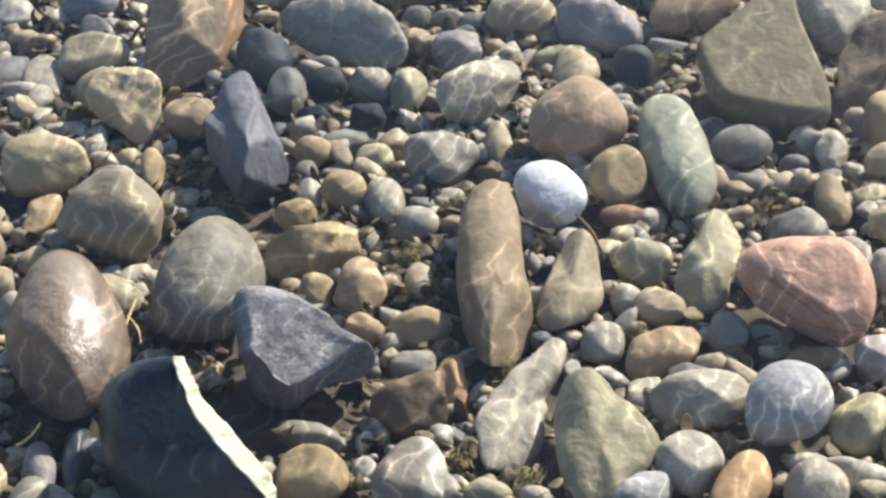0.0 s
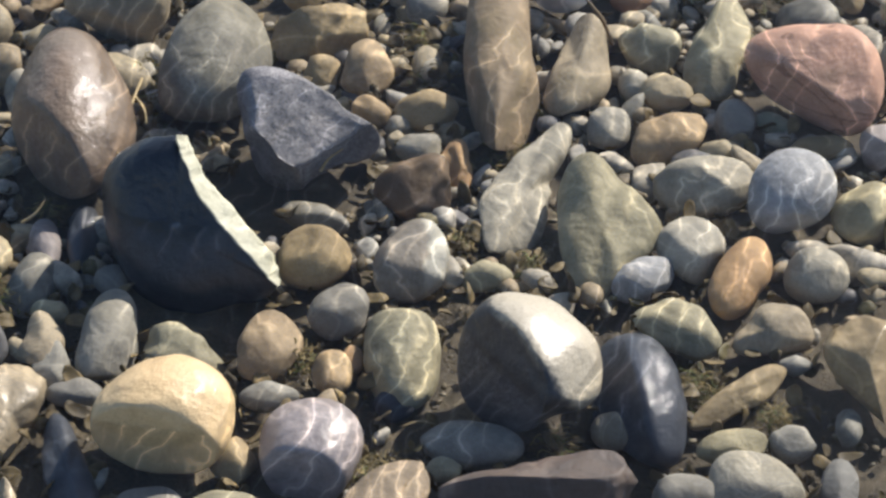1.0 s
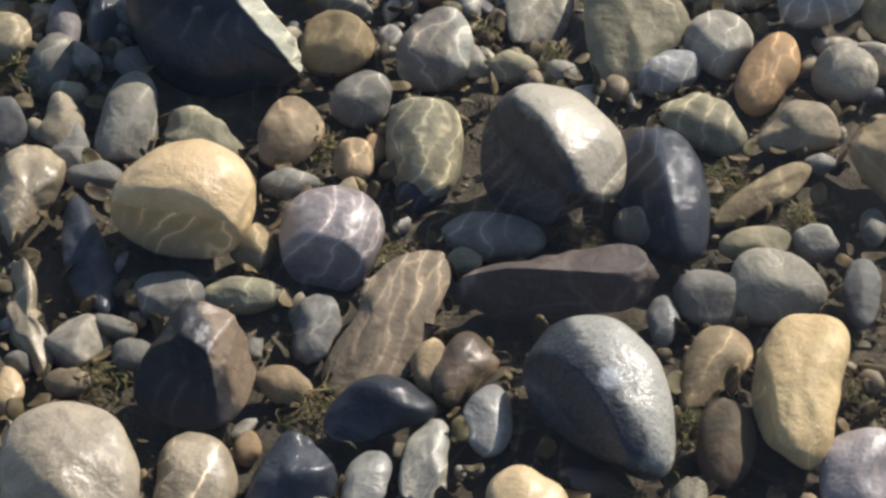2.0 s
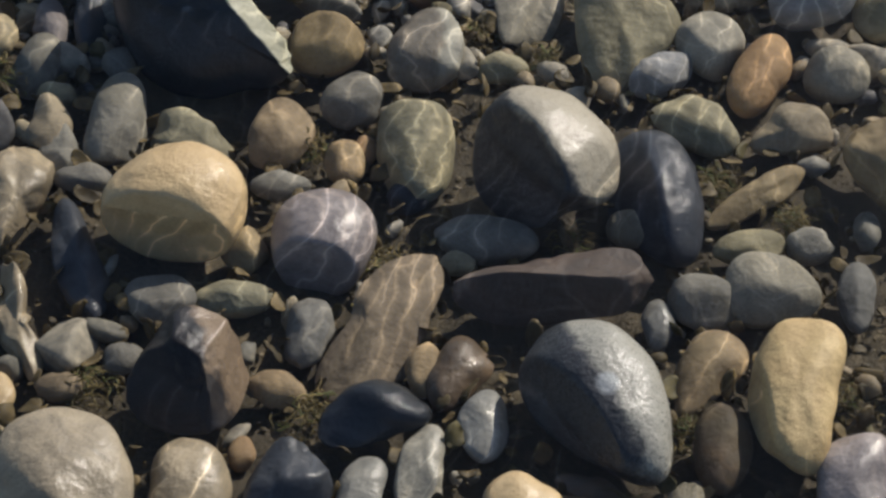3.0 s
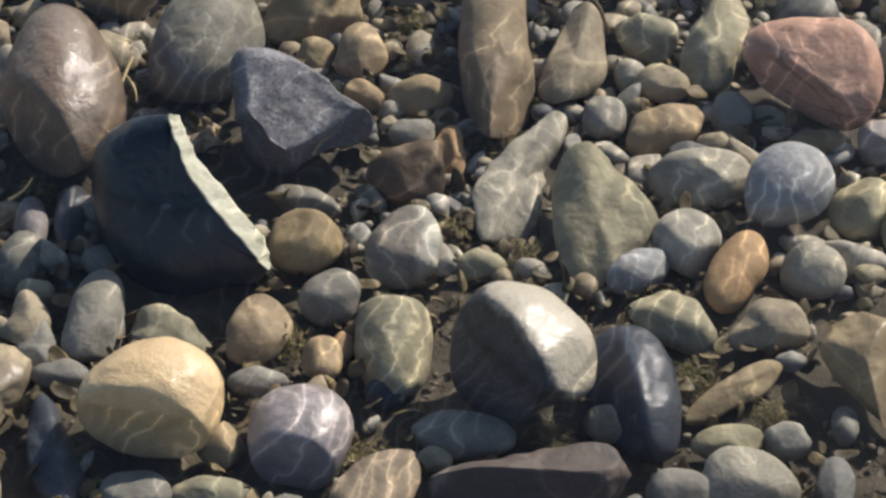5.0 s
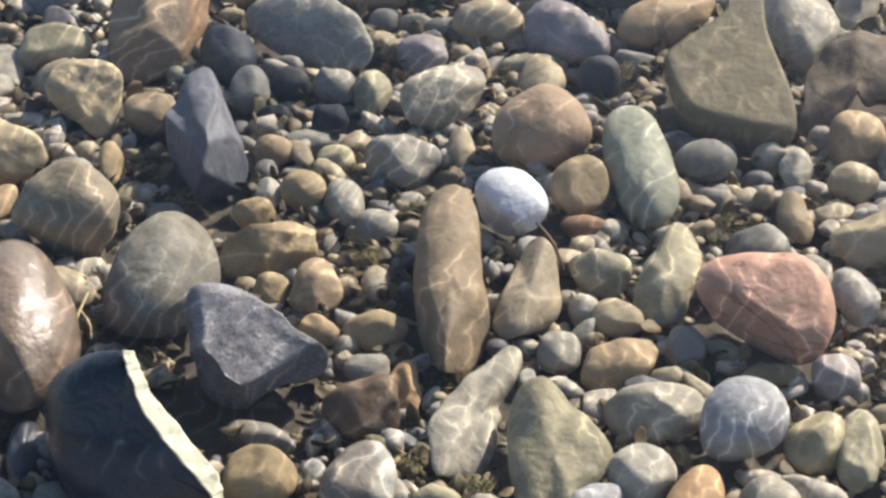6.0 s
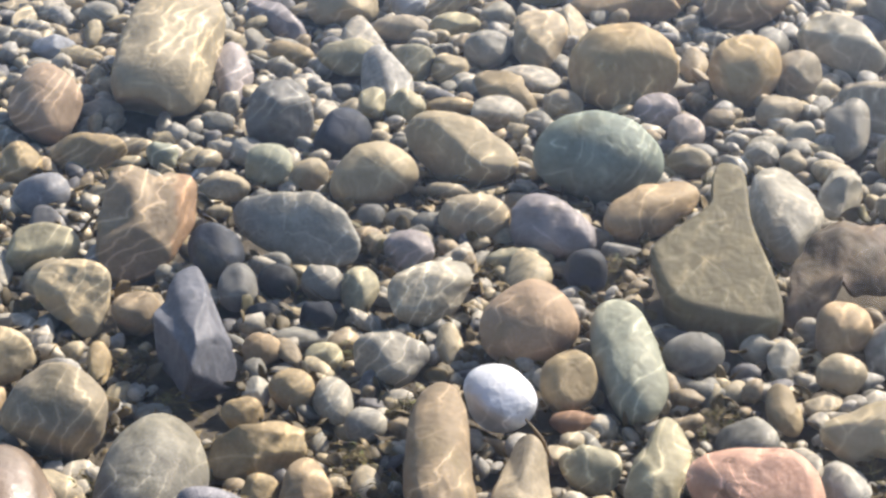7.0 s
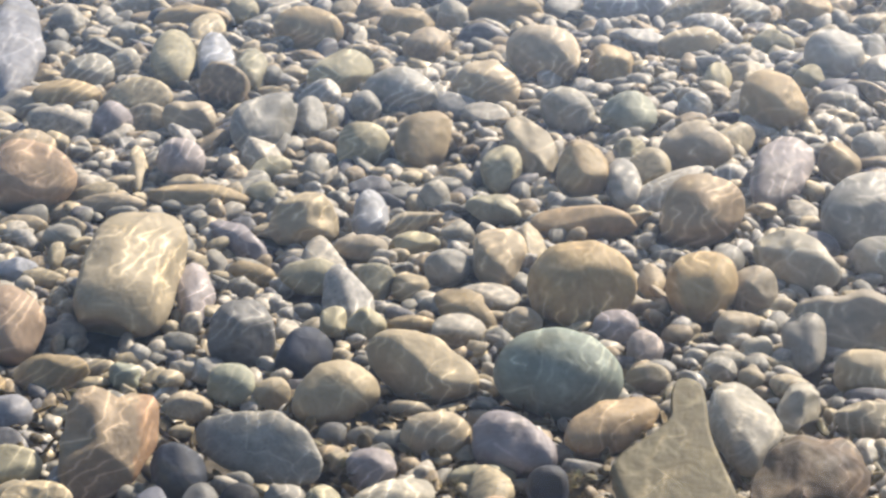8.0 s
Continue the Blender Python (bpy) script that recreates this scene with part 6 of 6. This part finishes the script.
def scatter(name, label, count, lo, hi, level, mat, seed, area, clear, sink, flake=1.0, lean=0.3, sparse=0.0):
    """Many small stones in the gaps, joined into one object."""
    rng = np.random.default_rng(seed)
    foot = np.array(PLACED)
    ct, st = np.cos(np.radians(foot[:, 4])), np.sin(np.radians(foot[:, 4]))
    q, f = BALLS[level]
    verts, faces, n = [], [], 0
    taken = []
    x0, x1, y0, y1 = area
    tries = 0
    while n < count and tries < count * 16:
        tries += 1
        x, y = rng.uniform(x0, x1), rng.uniform(y0, y1)
        if math.hypot((x - 0.5 * (x0 + x1)) / (x1 - x0), (y - 0.5 * (y0 + y1)) / (y1 - y0)) > 0.62 + 0.05 * rng.normal():
            continue
        if y < sparse and rng.random() > 0.14:
            continue
        r = lo * (hi / lo) ** (rng.random() ** 1.7) * max(1.0, 0.55 + 0.28 * y)
        dx, dy = x - foot[:, 0], y - foot[:, 1]
        e = np.hypot((dx * ct + dy * st) / (foot[:, 2] + clear * r), (-dx * st + dy * ct) / (foot[:, 3] + clear * r))
        if e.min() < 1:
            continue
        if clear >= 0.5:
            foot = np.vstack([foot, (x, y, r, r, 0)])
            ct, st = np.append(ct, 1), np.append(st, 0)
        k = chip(rng, q) * (r * rng.uniform(0.95, 1.7), r * rng.uniform(0.7, 1.0), r * rng.uniform(0.5, 0.8) * flake)
        m = np.array(Euler((rng.normal() * lean, rng.normal() * lean, rng.uniform(0, 6.28))).to_matrix())
        if flake < 0.2:          # torn and curled leaf crumbs
            k[:, 2] += 0.25 * r * np.sin(k[:, 0] / r * 1.7 + rng.uniform(0, 6)) + 0.2 * r * np.sin(k[:, 1] / r * 2.6 + rng.uniform(0, 6))
        verts.append(k @ m.T + (x, y, float(bed(y)) - 0.008 + sink * r))
        faces.append(f + n * len(q))
        n += 1
    ob = new(name, mesh_from(name, np.concatenate(verts), np.concatenate(faces), mat))
    if clear >= 0.5:
        PLACED.extend(tuple(v) for v in foot[len(PLACED):])
    return tagged(ob, label, "gravel", kind="stuff")


GREYS = [(0.0, (0.188, 0.180, 0.152)), (0.16, (0.330, 0.300, 0.242)), (0.32, (0.335, 0.285, 0.195)), (0.48, (0.263, 0.212, 0.140)),
         (0.62, (0.318, 0.302, 0.268)), (0.74, (0.345, 0.292, 0.190)), (0.84, (0.124, 0.121, 0.122)), (0.92, (0.352, 0.322, 0.262))]
SANDS = [(0.0, (0.11, 0.09, 0.055)), (0.25, (0.17, 0.14, 0.09)), (0.5, (0.07, 0.06, 0.042)), (0.7, (0.24, 0.21, 0.15)), (0.88, (0.33, 0.28, 0.19))]
LITTER = [(0.0, (0.09, 0.07, 0.035)), (0.3, (0.13, 0.10, 0.05)), (0.5, (0.07, 0.055, 0.03)), (0.7, (0.17, 0.13, 0.065)), (0.88, (0.11, 0.095, 0.045))]
PLACED.append((0.435, 1.365, 0.06, 0.06, 0))          # a bare spot beside the tan boulder
pebble_mix = gravel_material("pebble_mix", GREYS)
grit_mix = gravel_material("grit_mix", SANDS)
scatter("pebbles", "mixed grey and brown pebbles filling the gaps", 3600, 0.009, 0.040, 3, pebble_mix, 3, (-1.5, 2.0, 0.5, 5.6), 0.55, 0.45, sparse=1.42)
scatter("gravel", "small mixed gravel between the cobbles", 9000, 0.0055, 0.017, 2, pebble_mix, 4, (-0.8, 1.1, 0.8, 4.7), -0.15, 0.9, sparse=1.42)
scatter("grit", "brown silt grit and fine gravel", 3000, 0.0018, 0.004, 1, grit_mix, 8, (-0.6, 0.7, 0.85, 2.6), 0.05, 1.6)
scatter("plant_litter", "brown leaf litter and algae caught between the stones", 5200, 0.003, 0.010, 2, gravel_material("litter", LITTER), 21, (-0.6, 0.7, 0.85, 2.5), -0.3, 2.2, 0.09, 0.6)


def algae_tufts():
    """Tangled brown-green algae and leaf crumbs, lodged in the gaps."""
    spots = ((-0.037, 1.187, 0.021), (-0.089, 1.025, 0.019), (0.225, 1.279, 0.022), (-0.363, 1.416, 0.019), (-0.250, 1.052, 0.016), (0.284, 1.243, 0.012),
             (0.106, 1.216, 0.011), (0.183, 1.011, 0.013), (0.135, 0.936, 0.012), (0.305, 1.052, 0.013), (-0.004, 1.834, 0.025), (0.008, 1.764, 0.024),
             (-0.253, 1.718, 0.022), (0.077, 1.626, 0.021), (-0.198, 1.939, 0.021), (0.035, 1.483, 0.016), (-0.103, 1.324, 0.016), (0.093, 1.443, 0.014))
    spots += ((0.229, 1.286, 0.018), (0.366, 1.905, 0.019), (-0.336, 1.537, 0.016), (-0.245, 2.019, 0.029), (-0.005, 1.820, 0.020), (0.147, 2.233, 0.029),
              (0.292, 2.250, 0.024), (-0.020, 2.053, 0.020), (-0.273, 1.775, 0.022), (0.501, 1.815, 0.018), (-0.059, 2.205, 0.026), (0.046, 1.926, 0.019))
    rng = np.random.default_rng(77)
    verts, faces, n = [], [], 0
    knots, sides = 7, 3
    ring = np.arange(sides) * 2 * math.pi / sides
    a, b = np.meshgrid(np.arange(knots - 1), np.arange(sides), indexing="ij")
    tube = np.stack([a * sides + b, a * sides + (b + 1) % sides, (a + 1) * sides + (b + 1) % sides, (a + 1) * sides + b], -1).reshape(-1, 4)
    for x, y, r in spots:
        for _ in range(110):
            d = rng.normal(size=2) * r * 0.55
            long, thick = rng.uniform(0.006, 0.022), rng.uniform(0.0004, 0.0011)
            way, curl, lift = rng.uniform(0, 6.28), rng.normal() * 1.6, rng.uniform(-0.1, 0.7)
            f = np.linspace(0, 1, knots)
            turn = way + curl * f + 0.5 * np.sin(f * rng.uniform(3, 9) + rng.uniform(0, 6))
            run = np.cumsum(np.stack([np.cos(turn), np.sin(turn), lift * np.cos(f * 3.0 + rng.uniform(0, 1))], 1), 0) * long / knots
            base = float(bed(y)) + 0.020 * math.exp(-(d @ d) / (r * r * 0.5)) * rng.random()
            wide = thick * (1.1 - 0.7 * f)
            off = np.stack([np.cos(ring)[None] * wide[:, None], np.sin(ring)[None] * wide[:, None] * 0.6], -1)
            across = np.stack([-np.sin(turn), np.cos(turn), np.zeros(knots)], 1)
            p = run[:, None] + off[..., :1] * across[:, None] + off[..., 1:] * np.array((0, 0, 1.0)) + (x + d[0], y + d[1], base)
            verts.append(p.reshape(-1, 3))
            faces.append(tube + n)
            n += knots * sides
    tint = [(0.0, (0.14, 0.11, 0.045)), (0.3, (0.20, 0.165, 0.07)), (0.5, (0.09, 0.075, 0.035)), (0.68, (0.27, 0.21, 0.09)), (0.85, (0.13, 0.15, 0.05))]
    ob = new("algae", mesh_from("algae", np.concatenate(verts), np.concatenate(faces), gravel_material("algae", tint)))
    tagged(ob, "yellow-brown algae and leaf crumbs lodged between stones", "algae", kind="stuff")


def twig():
    """A thin dark twig lying from the white pebble down to the bed."""
    curve = bpy.data.curves.new("twig", "CURVE")
    curve.dimensions, curve.bevel_depth, curve.bevel_resolution = "3D", 0.0017, 3
    spline = curve.splines.new("NURBS")
    pts = ((0.161, 1.835, -0.004, 0.7), (0.168, 1.823, -0.006, 0.9), (0.177, 1.812, -0.012, 1.2), (0.182, 1.804, -0.022, 1.0), (0.187, 1.795, -0.032, 0.8))
    spline.points.add(len(pts) - 1)
    for p, (x, y, z, w) in zip(spline.points, pts):
        p.co, p.radius = (x, y, z, 1), w
    spline.use_endpoint_u, spline.order_u = True, 3
    ob = new("twig", curve)
    curve.materials.append(stone_material("umber", "sunk"))
    tagged(ob, "thin dark brown twig lying between submerged stones", "twig")


def dry_stalk(x, y, z, way, long, rise, bow):
    """A pale dead grass stalk, thinner towards its tip."""
    curve = bpy.data.curves.new("dry_stalk", "CURVE")
    curve.dimensions, curve.bevel_depth, curve.bevel_resolution = "3D", 0.0013, 2
    spline = curve.splines.new("NURBS")
    spline.points.add(4)
    c, d = math.cos(radians(way)), math.sin(radians(way))
    for k, p in enumerate(spline.points):
        f = k / 4
        side = bow * math.sin(f * math.pi)
        p.co, p.radius = (x + long * f * c - side * d, y + long * f * d + side * c, z + rise * f, 1), 1.2 - 0.9 * f
    spline.use_endpoint_u, spline.order_u = True, 3
    ob = new("dry_stalk", curve)
    curve.materials.append(STALK)
    tagged(ob, "pale dry grass stalk caught between stones", "stalk", "dry stalks")


STALK = gravel_material("dry_straw", [(0.0, (0.36, 0.27, 0.13)), (0.5, (0.42, 0.33, 0.18))])
algae_tufts()
twig()
STALKS = ((-0.293, 1.583, 0.015, 40, 0.045, 0.012, 0.004),
          (-0.296, 1.591, 0.018, -47, 0.053, 0.012, -0.004),
          (-0.275, 1.598, 0.012, 110, 0.037, 0.012, 0.004),
          (-0.265, 1.693, 0.010, -91, 0.108, 0.012, -0.004),
          (-0.271, 1.670, 0.008, -72, 0.061, 0.012, 0.004),
          (-0.350, 1.484, 0.012, 39, 0.025, 0.012, -0.004),
          (-0.092, 1.565, -0.000, 39, 0.027, 0.012, 0.004))
for spot in STALKS:
    dry_stalk(*spot)


def wide_shore():
    """The stony shore goes on to all sides, beyond the part that is looked at."""
    rng = np.random.default_rng(91)
    verts, faces, n, total = [], [], 0, 0
    while n < 15000:
        x, y = 0.3 + rng.normal() * 3.6, 2.2 + rng.normal() * 3.6
        inner = math.hypot((x - 0.25) / 3.5, (y - 3.05) / 5.1)
        if inner < 0.55 and y > 0.8 or math.hypot(x, y) < 0.3:
            continue
        q, f = BALLS[2 if inner < 0.9 else 1]
        r = 0.018 * (3.4 ** (rng.random() ** 1.6))
        k = chip(rng, q, 4) * (r * rng.uniform(1.0, 1.6), r, r * rng.uniform(0.5, 0.8))
        t = rng.uniform(0, 6.28)
        k = np.stack([k[:, 0] * math.cos(t) - k[:, 1] * math.sin(t), k[:, 0] * math.sin(t) + k[:, 1] * math.cos(t), k[:, 2]], 1)
        verts.append(k + (x, y, float(bed(y)) - 0.01 + 0.3 * r))
        faces.append(f + total)
        total += len(q)
        n += 1
    ob = new("shore_stones", mesh_from("shore_stones", np.concatenate(verts), np.concatenate(faces), pebble_mix))
    tagged(ob, "mixed grey and tan stones of the wider shore", "stones", kind="stuff")


wide_shore()
